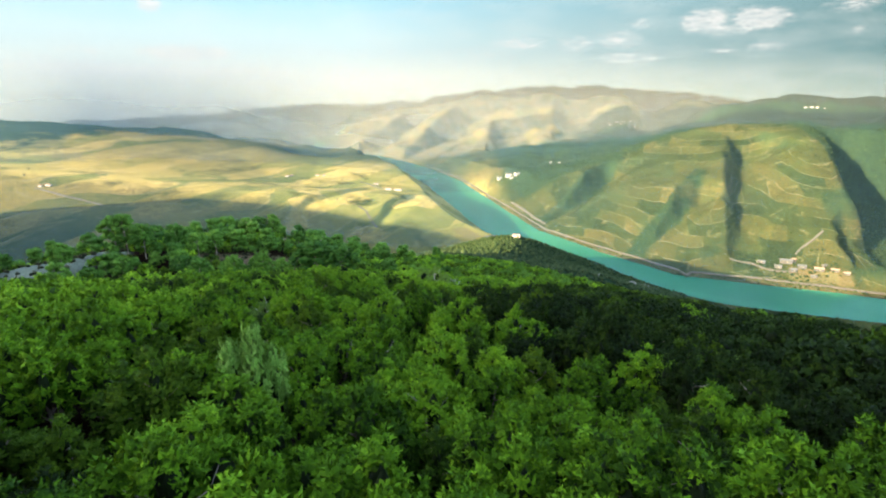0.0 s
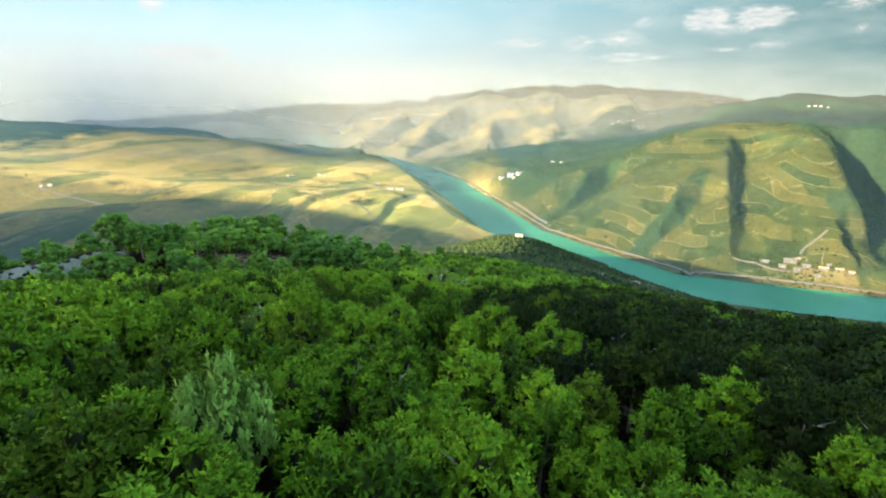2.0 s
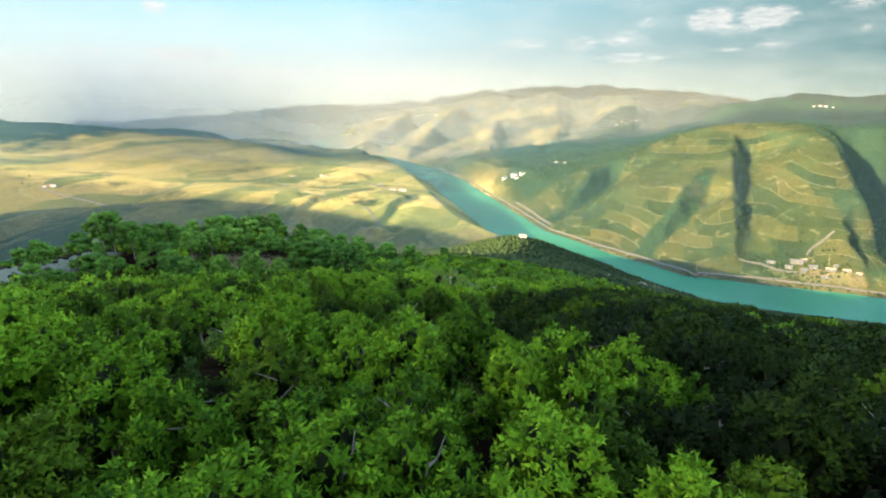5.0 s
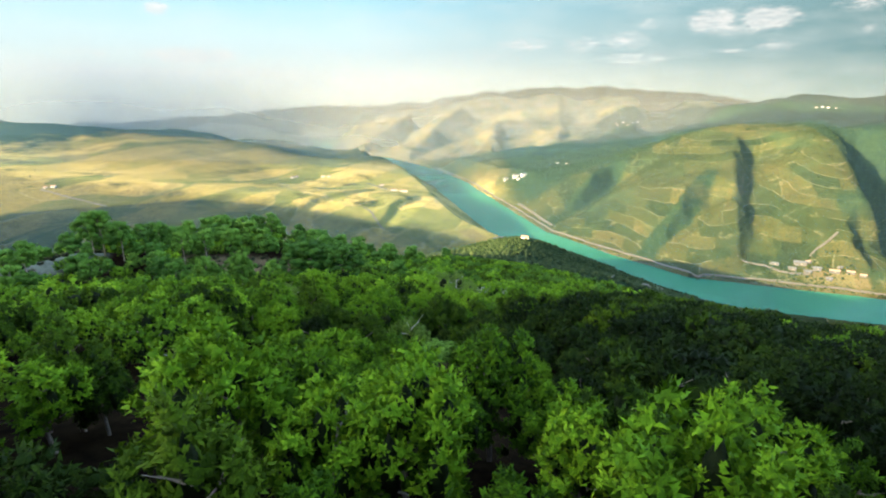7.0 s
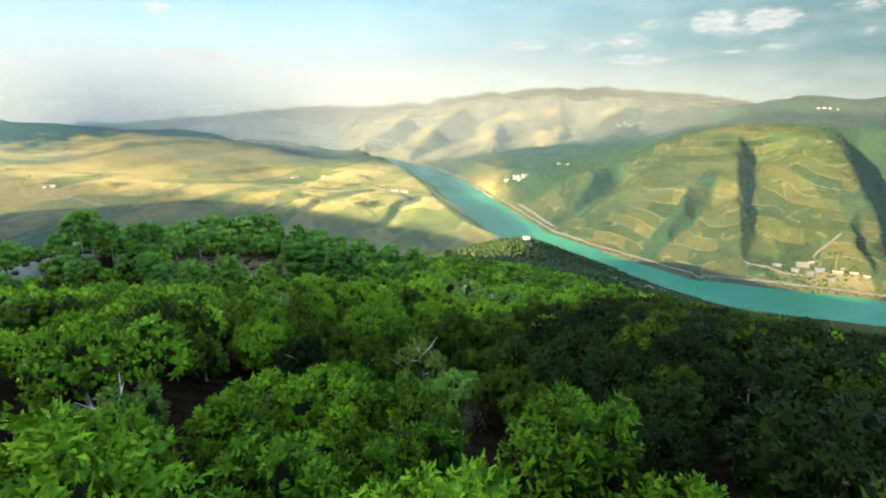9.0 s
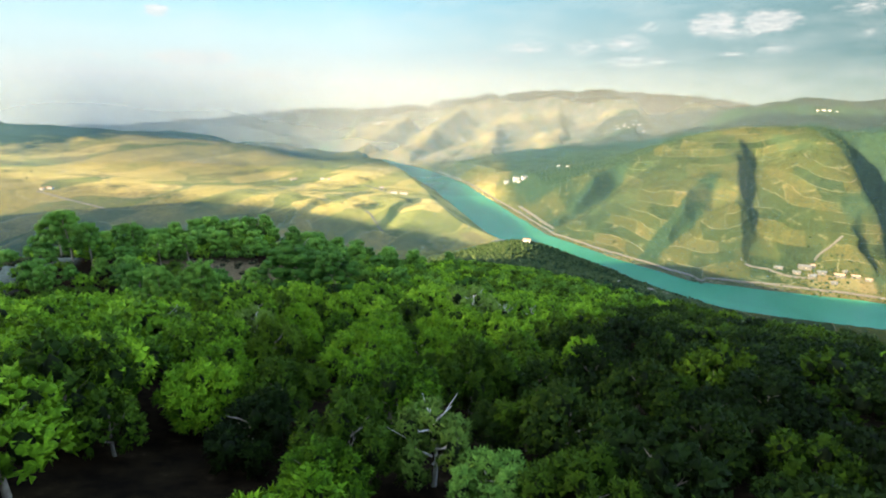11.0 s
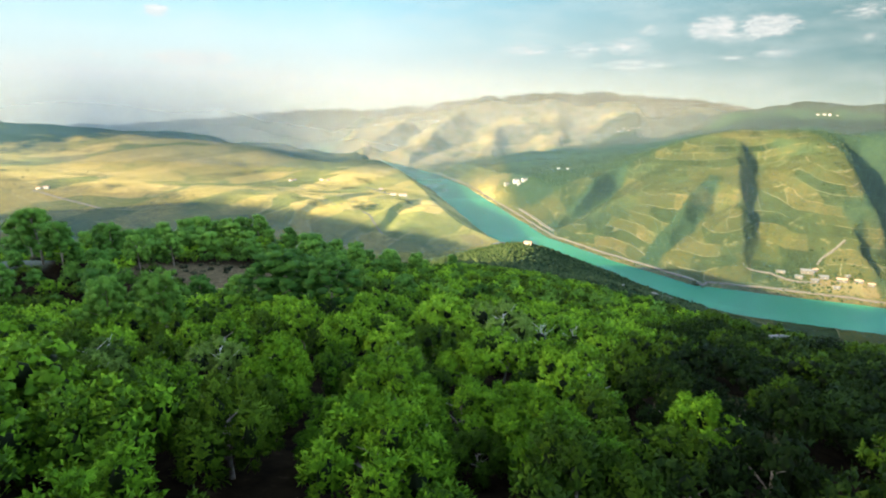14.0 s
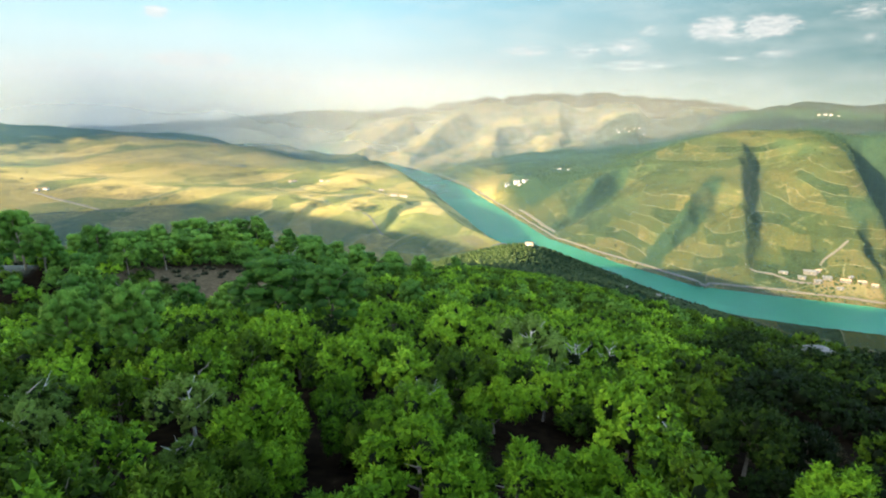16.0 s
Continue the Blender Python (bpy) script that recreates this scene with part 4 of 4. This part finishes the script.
                               (-110, 150, 0.9), (-77, 205, 1.1), (-72, 207, 1.0), (-83, 207, 1.0), (-58, 197, 0.85), (-50, 190, 0.8), (-91, 200, 0.85), (-100, 190, 0.9), (-46, 172, 0.75),
                               (-60, 110, 0.75), (-52, 98, 0.75), (-57, 104, 0.7), (-37, 96, 0.7), (-46, 91, 0.75), (-30, 92, 0.7), (-67, 100, 0.75), (-78, 96, 0.8), (-86, 108, 0.85)]):
    special(FAR_PINES[k % 3], x, y, s * (1.14 if y > 118 else 0.98), 1.7 * k, 1.6, 1.12 + 0.12 * math.sin(3 * k))


def clear_of(p, extra=0.0):
    ok = np.ones(len(p), bool)
    for x, y, c in SPECIAL:
        ok &= np.hypot(p[:, 0] - x, p[:, 1] - y) > c + extra
    return ok


def clear_glades(p):
    ok = np.ones(len(p), bool)
    for x, y, c in GLADES:
        ok &= np.hypot(p[:, 0] - x, p[:, 1] - y) > c
    return ok


def glade(x, y):
    """Gaps in the forest: over 0.6 where heather grows in place of trees."""
    g = 0.8 * fbm(x / 11.0, y / 11.0, 3, 77)
    for gx, gy, c in GLADES[:9]:
        g = np.maximum(g, 0.75 * (np.hypot(x - gx, y - gy) < c))
    return g


LANE = [(1.4, 0, 0), (-0.8, 13, 0), (-1.8, 19, 0), (-3.2, 29, 0), (-6, 41, 0), (-7, 56, 0)]
# gaps where bare soil and heather show: x, y, radius
GLADES = [(1.4, 27.5, 1.7), (3.4, 25.2, 1.4), (-2.2, 33.6, 1.8), (2.2, 47.5, 1.5), (-4.0, 43.8, 1.5), (3.2, 44.0, 2.0), (9.5, 50.5, 2.2), (-4.4, 10.6, 1.2), (13.0, 62.0, 3.5), (-50, 136, 19), (-40, 114, 8), (42, 98, 10), (-98, 120, 17)]


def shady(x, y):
    """How far the dark oaks, which carry the right flank's shade in their leaf colour, have taken over."""
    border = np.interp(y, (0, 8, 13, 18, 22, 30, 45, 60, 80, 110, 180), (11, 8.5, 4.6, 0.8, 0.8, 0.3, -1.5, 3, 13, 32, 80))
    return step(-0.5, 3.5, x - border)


def near_forest():
    p, rng = jitter_grid(-46, 50, 2.5, 84, 2.75, 5)
    d, _, _, _ = along(p[:, 0], p[:, 1], LANE)
    sight = np.abs(np.degrees(np.arctan2(p[:, 0] - 1, p[:, 1] + 5))) < 56
    order = np.argsort(d + 100 * ~(sight & clear_of(p, 0.7)))
    p, d = p[order][:390], d[order][:390]
    open_ground = (np.hypot(p[:, 0] + 9, p[:, 1] - 22.5) > 1.5) & (fbm(p[:, 0] / 3.5, p[:, 1] / 3.5, 2, 123) < 0.7)
    p, d = p[open_ground], d[open_ground]
    # young close-set growth where the slope begins
    young = (np.abs(p[:, 0]) < 12) & (p[:, 1] < 28)
    p, d = p[~young], d[~young]
    q, grow = jitter_grid(-12, 12, 3.0, 16.5, 1.78, 25)
    q = np.concatenate([q, jitter_grid(-12, 12, 17.8, 28, 2.15, 26)[0]])
    q = q[clear_of(q, 0.45) & (np.hypot(q[:, 0] + 9, q[:, 1] - 22.5) > 1.5)]
    for x, y in q:
        # more dark oaks towards the left and right: shade by leaf colour
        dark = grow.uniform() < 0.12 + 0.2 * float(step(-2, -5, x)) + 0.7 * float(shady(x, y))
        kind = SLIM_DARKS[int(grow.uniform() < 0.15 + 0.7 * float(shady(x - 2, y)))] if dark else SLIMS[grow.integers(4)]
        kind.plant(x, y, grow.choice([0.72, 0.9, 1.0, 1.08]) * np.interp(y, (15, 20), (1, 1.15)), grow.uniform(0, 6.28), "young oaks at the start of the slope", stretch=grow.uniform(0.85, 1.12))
    gl = glade(p[:, 0], p[:, 1])
    for (x, y), far, g in zip(p, d, gl):
        s = rng.choice([0.66, 0.78, 0.88, 0.96, 1.06]) * rng.uniform(0.95, 1.05)
        u = rng.uniform()
        turn = rng.uniform(0, 6.28)
        if g > 0.6:
            HEATHS[rng.integers(2)].plant(x, y, s * 1.1, turn, "heather in the glades")
            continue
        group = "trees of the hillside forest"
        # deep and dark leaf colours stand for shade on the flank and lower slope
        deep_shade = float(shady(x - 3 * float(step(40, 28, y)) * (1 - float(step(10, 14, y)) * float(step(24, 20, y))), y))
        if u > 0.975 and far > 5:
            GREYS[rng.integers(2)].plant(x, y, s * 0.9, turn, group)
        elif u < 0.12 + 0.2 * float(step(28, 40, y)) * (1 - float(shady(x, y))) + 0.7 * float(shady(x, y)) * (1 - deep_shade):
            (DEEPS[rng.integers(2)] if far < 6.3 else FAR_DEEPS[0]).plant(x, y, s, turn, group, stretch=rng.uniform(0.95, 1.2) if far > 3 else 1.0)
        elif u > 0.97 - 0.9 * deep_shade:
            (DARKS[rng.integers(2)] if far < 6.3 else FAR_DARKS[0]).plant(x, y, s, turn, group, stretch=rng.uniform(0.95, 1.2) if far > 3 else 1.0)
        else:
            (OAKS[rng.integers(5)] if far < 6.3 else FAR_OAKS[rng.integers(3)]).plant(x, y, s, turn, group, stretch=rng.uniform(0.95, 1.2) if far > 3 else 1.0)
    return np.concatenate([p, q])


def slope_forest(taken):
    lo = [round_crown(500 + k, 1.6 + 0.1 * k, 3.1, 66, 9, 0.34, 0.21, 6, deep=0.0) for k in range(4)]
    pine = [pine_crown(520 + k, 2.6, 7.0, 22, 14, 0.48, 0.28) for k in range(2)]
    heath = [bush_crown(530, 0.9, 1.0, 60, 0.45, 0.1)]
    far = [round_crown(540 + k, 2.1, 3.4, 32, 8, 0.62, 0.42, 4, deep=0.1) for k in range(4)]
    kinds = lo + pine + heath + far + lo[:1] + far[:1]
    mats = [(0, LEAF_OAK_LIT), (0, LEAF_OAK_LIT), (0, LEAF_OAK_LIT), (1, LEAF_DEEP), (2, LEAF_PINE), (2, LEAF_PINE), (3, LEAF_HEATH), (0, LEAF_OAK_LIT), (0, LEAF_OAK_LIT), (1, LEAF_DEEP), (2, LEAF_PINE), (4, LEAF_DARK), (4, LEAF_DARK)]
    rows = []
    for gap, inner, outer, seed in ((3.1, 0, 105, 6), (4.7, 105, 345, 7)):
        p, rng = jitter_grid(-230, 170, -30 if inner == 0 else 4, 380, gap, seed)
        r = np.hypot(p[:, 0], p[:, 1])
        sight = np.abs(np.degrees(np.arctan2(p[:, 0], p[:, 1] + 6))) < 45.5
        round_about = (np.hypot(p[:, 0], p[:, 1] - 10) < 42) & (inner == 0)
        p = p[(sight | round_about) & clear_of(p, 0.4) & (r >= inner) & (r < outer) & (p[:, 1] < 245 + 2.2 * np.maximum(0, p[:, 0] + 45))]
        d = np.min(np.hypot(p[:, None, 0] - taken[None, :, 0], p[:, None, 1] - taken[None, :, 1]), 1)
        p = p[(d > 2.2) & (along(p[:, 0], p[:, 1], LANE)[0] > 10)]
        n = len(p)
        kind = rng.integers(0, 4, n) if inner == 0 else 7 + rng.integers(0, 4, n)
        ridge = step(85, 125, p[:, 1]) * step(5, -40, p[:, 0]) * step(330, 260, p[:, 1])
        lee = shady(p[:, 0], p[:, 1])
        kind = np.where((kind % 4 == 3) & (rng.uniform(size=n) < 0.6), kind - 1, kind)
        # darker leaf colours for the right flank's shade
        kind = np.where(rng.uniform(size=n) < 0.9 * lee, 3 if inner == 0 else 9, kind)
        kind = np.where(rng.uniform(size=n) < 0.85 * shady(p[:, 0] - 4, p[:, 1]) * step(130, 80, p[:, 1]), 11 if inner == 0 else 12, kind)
        kind = np.where(rng.uniform(size=n) < 0.2 * ridge, 4 + rng.integers(0, 2, n), kind)
        bare = (glade(p[:, 0], p[:, 1]) > 0.63) | ~clear_glades(p)
        kind = np.where(bare, 6, kind)
        aside = np.abs(np.degrees(np.arctan2(p[:, 0], p[:, 1] + 6))) >= 45.5
        kind = np.where(aside, np.where(p[:, 0] > 0, 11, rng.integers(0, 3, n)), kind)
        s = rng.choice([0.7, 0.82, 0.93, 1.03, 1.16], n)
        s = np.where((kind == 4) | (kind == 5), s * (0.8 + 0.3 * step(120, 190, p[:, 1])), s)
        rows.append(np.stack([p[:, 0], p[:, 1], height(p[:, 0], p[:, 1]) - 0.05, s, rng.uniform(0, 6.28, n), kind, rng.uniform(0, 1, n)], 1))
    merged("forest", kinds, np.concatenate(rows), mats, "dense green oak and pine forest covering the hillside", "forest")


def far_woods():
    """Small trees: the wooded spur below, scattered olives and scrub on the hills across the water."""
    tiny = []
    for k in range(3):
        g = Leafage(600 + k)
        bv, bf = OCTA
        for j in range(2):
            g.put(bv * np.array([1.9, 1.9, 1.6]) * g.rng.uniform(0.6, 1.0) * (1 + 0.2 * np.sin(bv @ g.rng.normal(0, 3, 3)))[:, None] + g.rng.normal(0, 0.8, 3) * np.array([1, 1, 0.3]) + np.array([0, 0, 1.3]), bf, g.rng.uniform(0, 1), unit(bv + np.array([0, 0, 0.4])))
        tiny.append(g.done())
    p, rng = jitter_grid(-260, 420, 320, 1010, 6.0, 8)
    z = height(p[:, 0], p[:, 1])
    keep = (z > 12) & (rng.uniform(size=len(p)) < 0.92) & (np.hypot(p[:, 0] - 122, p[:, 1] - 786) > 16)
    p, z = p[keep], z[keep]
    n = len(p)
    rows = np.stack([p[:, 0], p[:, 1], z - 0.2, rng.uniform(0.8, 1.7, n), rng.uniform(0, 6.28, n), rng.integers(0, 3, n), rng.uniform(0, 1, n)], 1)
    merged("spur_woods", tiny, rows, [(0, LEAF_SPUR)] * 3, "low woods on the spur above the river, leaf colour darkened for shade", "woods")
    one = []
    for k in range(3):
        g = Leafage(620 + k)
        bv, bf = OCTA
        g.put(bv * np.array([1.9, 1.9, 1.8]) * (1 + 0.25 * np.sin(bv @ g.rng.normal(0, 3, 3)))[:, None] + np.array([0, 0, 1.2]), bf, g.rng.uniform(0, 1), unit(bv + np.array([0, 0, 0.3])))
        one.append(g.done())
    p, rng = jitter_grid(-1500, 1500, 900, 2300, 13.0, 9)
    z = height(p[:, 0], p[:, 1])
    w = wood_and_shade_cover(p[:, 0], p[:, 1], z) + 0.8 * (fbm(p[:, 0] / 90, p[:, 1] / 90, 3, 90) - 0.5)
    inview = np.abs(np.degrees(np.arctan2(p[:, 0], p[:, 1]))) < 50
    keep = (z > 6) & inview & (~((p[:, 0] < 150) & (p[:, 1] < 2100)) | (rng.uniform(size=len(p)) < 0.03)) & (rng.uniform(size=len(p)) < np.clip((w - 0.25) * 1.6, 0.02, 0.95))
    p, z = p[keep], z[keep]
    n = len(p)
    rows = np.stack([p[:, 0], p[:, 1], z - 0.3, rng.uniform(0.7, 1.8, n), rng.uniform(0, 6.28, n), rng.integers(0, 3, n), rng.uniform(0, 1, n)], 1)
    q, rng = jitter_grid(240, 1250, 940, 1720, 6.6, 19)
    hz = height(q[:, 0], q[:, 1])
    vine = fbm(q[:, 0] / 70, q[:, 1] / 40, 3, 91)
    sel = (hz > 6) & (rng.uniform(size=len(q)) < np.clip((vine - 0.36) * 3.6, 0.04, 0.9))
    q, hz = q[sel], hz[sel]
    n = len(q)
    rows = np.concatenate([rows, np.stack([q[:, 0], q[:, 1], hz - 0.3, rng.uniform(0.45, 1.15, n), rng.uniform(0, 6.28, n), rng.integers(0, 3, n), rng.uniform(0, 1, n)], 1)])
    for (ax, ay), (bx, by) in zip(RIVER[1:9], RIVER[2:10]):
        m = int(math.dist((ax, ay), (bx, by)) / 5)
        t, off = rng.uniform(size=m), HALF + rng.uniform(5, 14, m)
        ux, uy = (bx - ax) / math.dist((ax, ay), (bx, by)), (by - ay) / math.dist((ax, ay), (bx, by))
        q = np.stack([ax + (bx - ax) * t + uy * off, ay + (by - ay) * t - ux * off], 1)
        rows = np.concatenate([rows, np.stack([q[:, 0], q[:, 1], np.maximum(height(q[:, 0], q[:, 1]), 0) - 0.3, rng.uniform(0.7, 1.7, m), rng.uniform(0, 6.28, m), rng.integers(0, 3, m), rng.uniform(0, 1, m)], 1)])
    q = np.array([(760, 1010)]) + rng.normal(0, 1, (110, 2)) * np.array([55, 22])
    rows = np.concatenate([rows, np.stack([q[:, 0], q[:, 1], height(q[:, 0], q[:, 1]) - 0.3, rng.uniform(0.8, 2.2, 110), rng.uniform(0, 6.28, 110), rng.integers(0, 3, 110), rng.uniform(0, 1, 110)], 1)])
    merged("hillside_scrub", one, rows, [(0, LEAF_FAR)] * 3, "scattered olive trees and scrub across the vineyard hills", "scrub")


TAKEN = near_forest()
slope_forest(TAKEN)
far_woods()


# ---- buildings, roads and rocks ----
def part(name, bm, material, parent, label=""):
    """Links a bmesh as one mesh object under a thing or a part."""
    me = bpy.data.meshes.new(name)
    bm.to_mesh(me)
    bm.free()
    me.materials.append(material)
    ob = new(name, me)
    ob.parent = parent
    return tagged(ob, label)


def box(bm, x0, x1, y0, y1, z0, z1):
    v = [bm.verts.new(p) for p in ((x0, y0, z0), (x1, y0, z0), (x1, y1, z0), (x0, y1, z0), (x0, y0, z1), (x1, y0, z1), (x1, y1, z1), (x0, y1, z1))]
    for f in ((3, 2, 1, 0), (4, 5, 6, 7), (0, 1, 5, 4), (1, 2, 6, 5), (2, 3, 7, 6), (3, 0, 4, 7)):
        bm.faces.new([v[i] for i in f])


def house(name, x, y, w, d, h, turn, roof, label, category="house", windows=0, wall=None, group=""):
    """A gabled building: walls, overhanging roof with thickness, windows and a door on the side that looks over the valley."""
    root = tagged(new(name), label, category, group)
    root.matrix_basis = pose(x, y, float(height(x, y)) - 0.4, 0, 0, turn)
    bm = bmesh.new()
    box(bm, -w / 2, w / 2, -d / 2, d / 2, -2.5, h)
    rise = d * 0.22
    a = [bm.verts.new((sx * w / 2, sy * d / 2, h)) for sx in (-1, 1) for sy in (-1, 1)]
    t = [bm.verts.new((sx * w / 2, 0, h + rise)) for sx in (-1, 1)]
    bm.faces.new((a[0], t[0], a[1])), bm.faces.new((a[2], a[3], t[1]))
    part("wall", bm, wall or PLASTER, root)
    bm = bmesh.new()
    o, th = 0.6, 0.35
    prof = [(-d / 2 - o, h - o * 0.44), (0, h + rise), (d / 2 + o, h - o * 0.44), (d / 2 + o, h - o * 0.44 + th), (0, h + rise + th), (-d / 2 - o, h - o * 0.44 + th)]
    ends = [[bm.verts.new((sx * (w / 2 + o), py, pz)) for py, pz in prof] for sx in (-1, 1)]
    for k in range(6):
        bm.faces.new((ends[0][k], ends[0][(k + 1) % 6], ends[1][(k + 1) % 6], ends[1][k]))
    bm.faces.new(ends[0][::-1]), bm.faces.new(ends[1])
    bmesh.ops.recalc_face_normals(bm, faces=bm.faces)
    part("roof", bm, roof, root)
    for k in range(windows):
        cx = -w / 2 + w * (k + 0.5) / windows
        bm = bmesh.new()
        if k == windows // 2:
            box(bm, cx - 0.8, cx + 0.8, -d / 2 - 0.05, -d / 2 + 0.1, 0.4, 2.8)
            part("door", bm, BARK, root)
        else:
            box(bm, cx - 0.7, cx + 0.7, -d / 2 - 0.04, -d / 2 + 0.1, h * 0.45, h * 0.45 + 1.6)
            part("window", bm, DARK_GLASS, root)
    return root


def road(name, line, width, label, lift=0.5, mat=None):
    """A strip of road laid on the ground along a line."""
    pts = []
    for p, q in zip(line[:-1], line[1:]):
        n = max(2, int(math.dist(p, q) / 12))
        pts += [(p[0] + (q[0] - p[0]) * k / n, p[1] + (q[1] - p[1]) * k / n) for k in range(n)]
    pts.append(line[-1])
    P = np.array(pts, float)
    for _ in range(2):
        P[1:-1] = (P[:-2] + 2 * P[1:-1] + P[2:]) / 4
    T = unit(np.gradient(P, axis=0))
    S = np.stack([-T[:, 1], T[:, 0]], 1)
    rows = []
    for off, dz in ((-0.62, -2.0), (-0.5, 0), (0.5, 0), (0.62, -2.0)):
        q = P + S * off * width
        rows.append(np.column_stack([q, np.maximum(height(q[:, 0], q[:, 1]), height(P[:, 0], P[:, 1])) + lift + dz]))
    me = mesh_from(name, np.stack(rows, 1).reshape(-1, 3), grid_faces(len(P), 4), mat or ROAD, False)
    return tagged(new(name, me), label, "road", kind="structure")


# the road and railway bed along the far bank follow the river
BANK = []
for p, q in zip(RIVER[1:9], RIVER[2:10]):
    n = int(math.dist(p, q) / 40)
    s = Vector((q[0] - p[0], q[1] - p[1])).normalized()
    BANK += [(p[0] + (q[0] - p[0]) * k / n + s.y * (HALF + 17), p[1] + (q[1] - p[1]) * k / n - s.x * (HALF + 17)) for k in range(n)]
road("road_river_bank", BANK, 4.5, "pale road along the stony river bank", 1.5)
road("road_bank_branch", [(237, 1691), (262, 1590), (285, 1490), (300, 1420)], 7, "pale dirt track branching from the river road")
road("road_farm", [(-290, 1740), (-262, 1722), (-240, 1690), (-213, 1628), (-186, 1548), (-165, 1535)], 6, "pale dirt track down to a white farm")
road("road_hill", [(-222, 1285), (-205, 1268), (-194, 1248), (-186, 1220), (-172, 1190), (-158, 1180)], 5, "narrow pale track winding down the hill")
road("road_vineyard", [(640, 1075), (656, 1061), (691, 1031), (718, 1013), (750, 1005)], 5, "dirt track across the vineyard to the winery")
road("road_vineyard_curve", [(775, 1042), (790, 1055), (811, 1060), (852, 1080)], 4, "curved dirt track between vineyard plots")
road("road_left_hill", [(-1010, 1225), (-930, 1190), (-860, 1170), (-800, 1150)], 5, "pale track crossing the dry hillside")
road("road_causeway", [(100, 1170), (120, 1195), (148, 1216)], 5, "narrow stone jetty at the river bend", 3.0, ROCK)

WHITE_TALK = "whitewashed house with a tiled gable roof on the hillside"
house("hut", 122, 792, 11, 7, 4, -15, TILE, "small white hut with tiled roof on a wooded knoll", "hut", 3)
for x, y, w, d, h, turn, roof in ((222, 1961, 16, 12, 9, 15, SLATE), (255, 1930, 22, 14, 11, 10, SLATE), (281, 1895, 20, 12, 9, 20, SLATE), (262, 1900, 14, 10, 6, 0, SLATE)):
    house("farm_building", x, y, w, d, h, turn, roof, "large bright white farm building with a pale roof", "farm", 7, group="white farm by the river")
for x, y, w, d, h, turn, roof in ((-169, 1524, 18, 9, 5, 5, TILE), (-140, 1528, 22, 9, 5, -4, TILE), (-232, 1721, 12, 8, 4, 20, TILE)):
    house("farm_house", x, y, w, d, h, turn, roof, "low whitewashed farmhouse on a dry vineyard hill", "house", 5, group="farm on the dry hill")
for x, y, w, d, h, turn, roof in ((748, 1030, 30, 11, 6, -20, SLATE), (728, 1022, 18, 8, 5, -26, SLATE), (752, 1008, 16, 10, 5, -12, SLATE), (772, 1012, 20, 10, 5, -18, SLATE), (800, 1000, 24, 9, 5, -20, TILE), (828, 992, 18, 8, 4, -22, TILE),
                             (782, 986, 14, 8, 4, -18, SLATE), (700, 1040, 22, 7, 4, -22, SLATE), (764, 1030, 12, 8, 5, 10, TILE), (815, 1006, 10, 7, 4, 15, SLATE), (845, 980, 14, 7, 4, -25, TILE)):
    house("winery_building", x, y, w * 0.75, d * 0.9, h * 0.85, turn, roof, "long pale winery building with a low roof above the river", "winery", 6, OLD_PLASTER, group="winery above the river")
FAR_HOUSES = [(-642, 3377), (-600, 3351), (-559, 3331), (-524, 3290), (-356, 3918), (-304, 3910), (-250, 3936), (-195, 3939), (-144, 3973), (-50, 4021), (546, 4168), (607, 4183), (658, 4165), (713, 4177), (764, 4133), (599, 3763), (649, 3743),
              (1057, 3290), (1049, 3228), (1081, 3221), (1089, 3158), (1129, 3195), (1162, 3201), (1186, 3180), (1870, 2685), (1900, 2683), (1915, 2663), (1945, 2651), (-1398, 3895), (-1372, 3947), (-1005, 1236), (-990, 1243), (-533, 1701), (-522, 1715), (-442, 1754), (-420, 1760), (411, 2030), (420, 1965), (445, 1925)]
roll = random.Random(5)
for x, y in FAR_HOUSES:
    big = 0.6 if y < 2500 else 0.65
    house("house", x, y, roll.uniform(12, 20) * big, roll.uniform(8, 11) * big, roll.uniform(5, 7) * big, roll.uniform(-40, 40), TILE, WHITE_TALK, "house", 3, group="white houses across the valley")


def rock(name, x, y, r, flat, seed, label):
    """A weathered boulder or slab half sunk in the slope."""
    rng = np.random.default_rng(seed)
    v, f = ball(3)
    q = v * (1 + 0.22 * np.sin(v @ rng.normal(0, 2.4, 3) + 1) + 0.12 * np.sin(v @ rng.normal(0, 6, 3)) + rng.normal(0, 0.03, len(v)))[:, None]
    q = q * np.array([r, r * 0.75, r * flat])
    me = mesh_from(name, q, f, ROCK, False)
    ob = tagged(new(name, me), label, "rock")
    ob.matrix_basis = pose(x, y, float(height(x, y)) + 0.1 * r * flat, -14, 0, seed * 40)
    return ob


for k, (x, y, r, flat) in enumerate([(44, 103, 4.5, 0.16), (40.5, 98, 3.2, 0.16), (48, 106, 3.0, 0.2), (-3.6, 43.6, 0.5, 0.5), (-4.4, 44.3, 0.35, 0.5), (-1.9, 33.4, 0.3, 0.5)]):
    rock("rock_slab" if r > 2 else "rock", x, y, r, flat, k + 1, "pale bare rock slab on the open slope" if r > 2 else "grey weathered stone on the forest floor")
for k, (x, y, r, flat) in enumerate([(228, 560, 9, 0.45), (240, 590, 7, 0.5), (205, 560, 6, 0.4), (262, 600, 7, 0.5), (160, 470, 6, 0.3)]):
    rock("rock_outcrop", x, y, r, flat, k + 20, "grey rocky outcrop on the wooded spur")
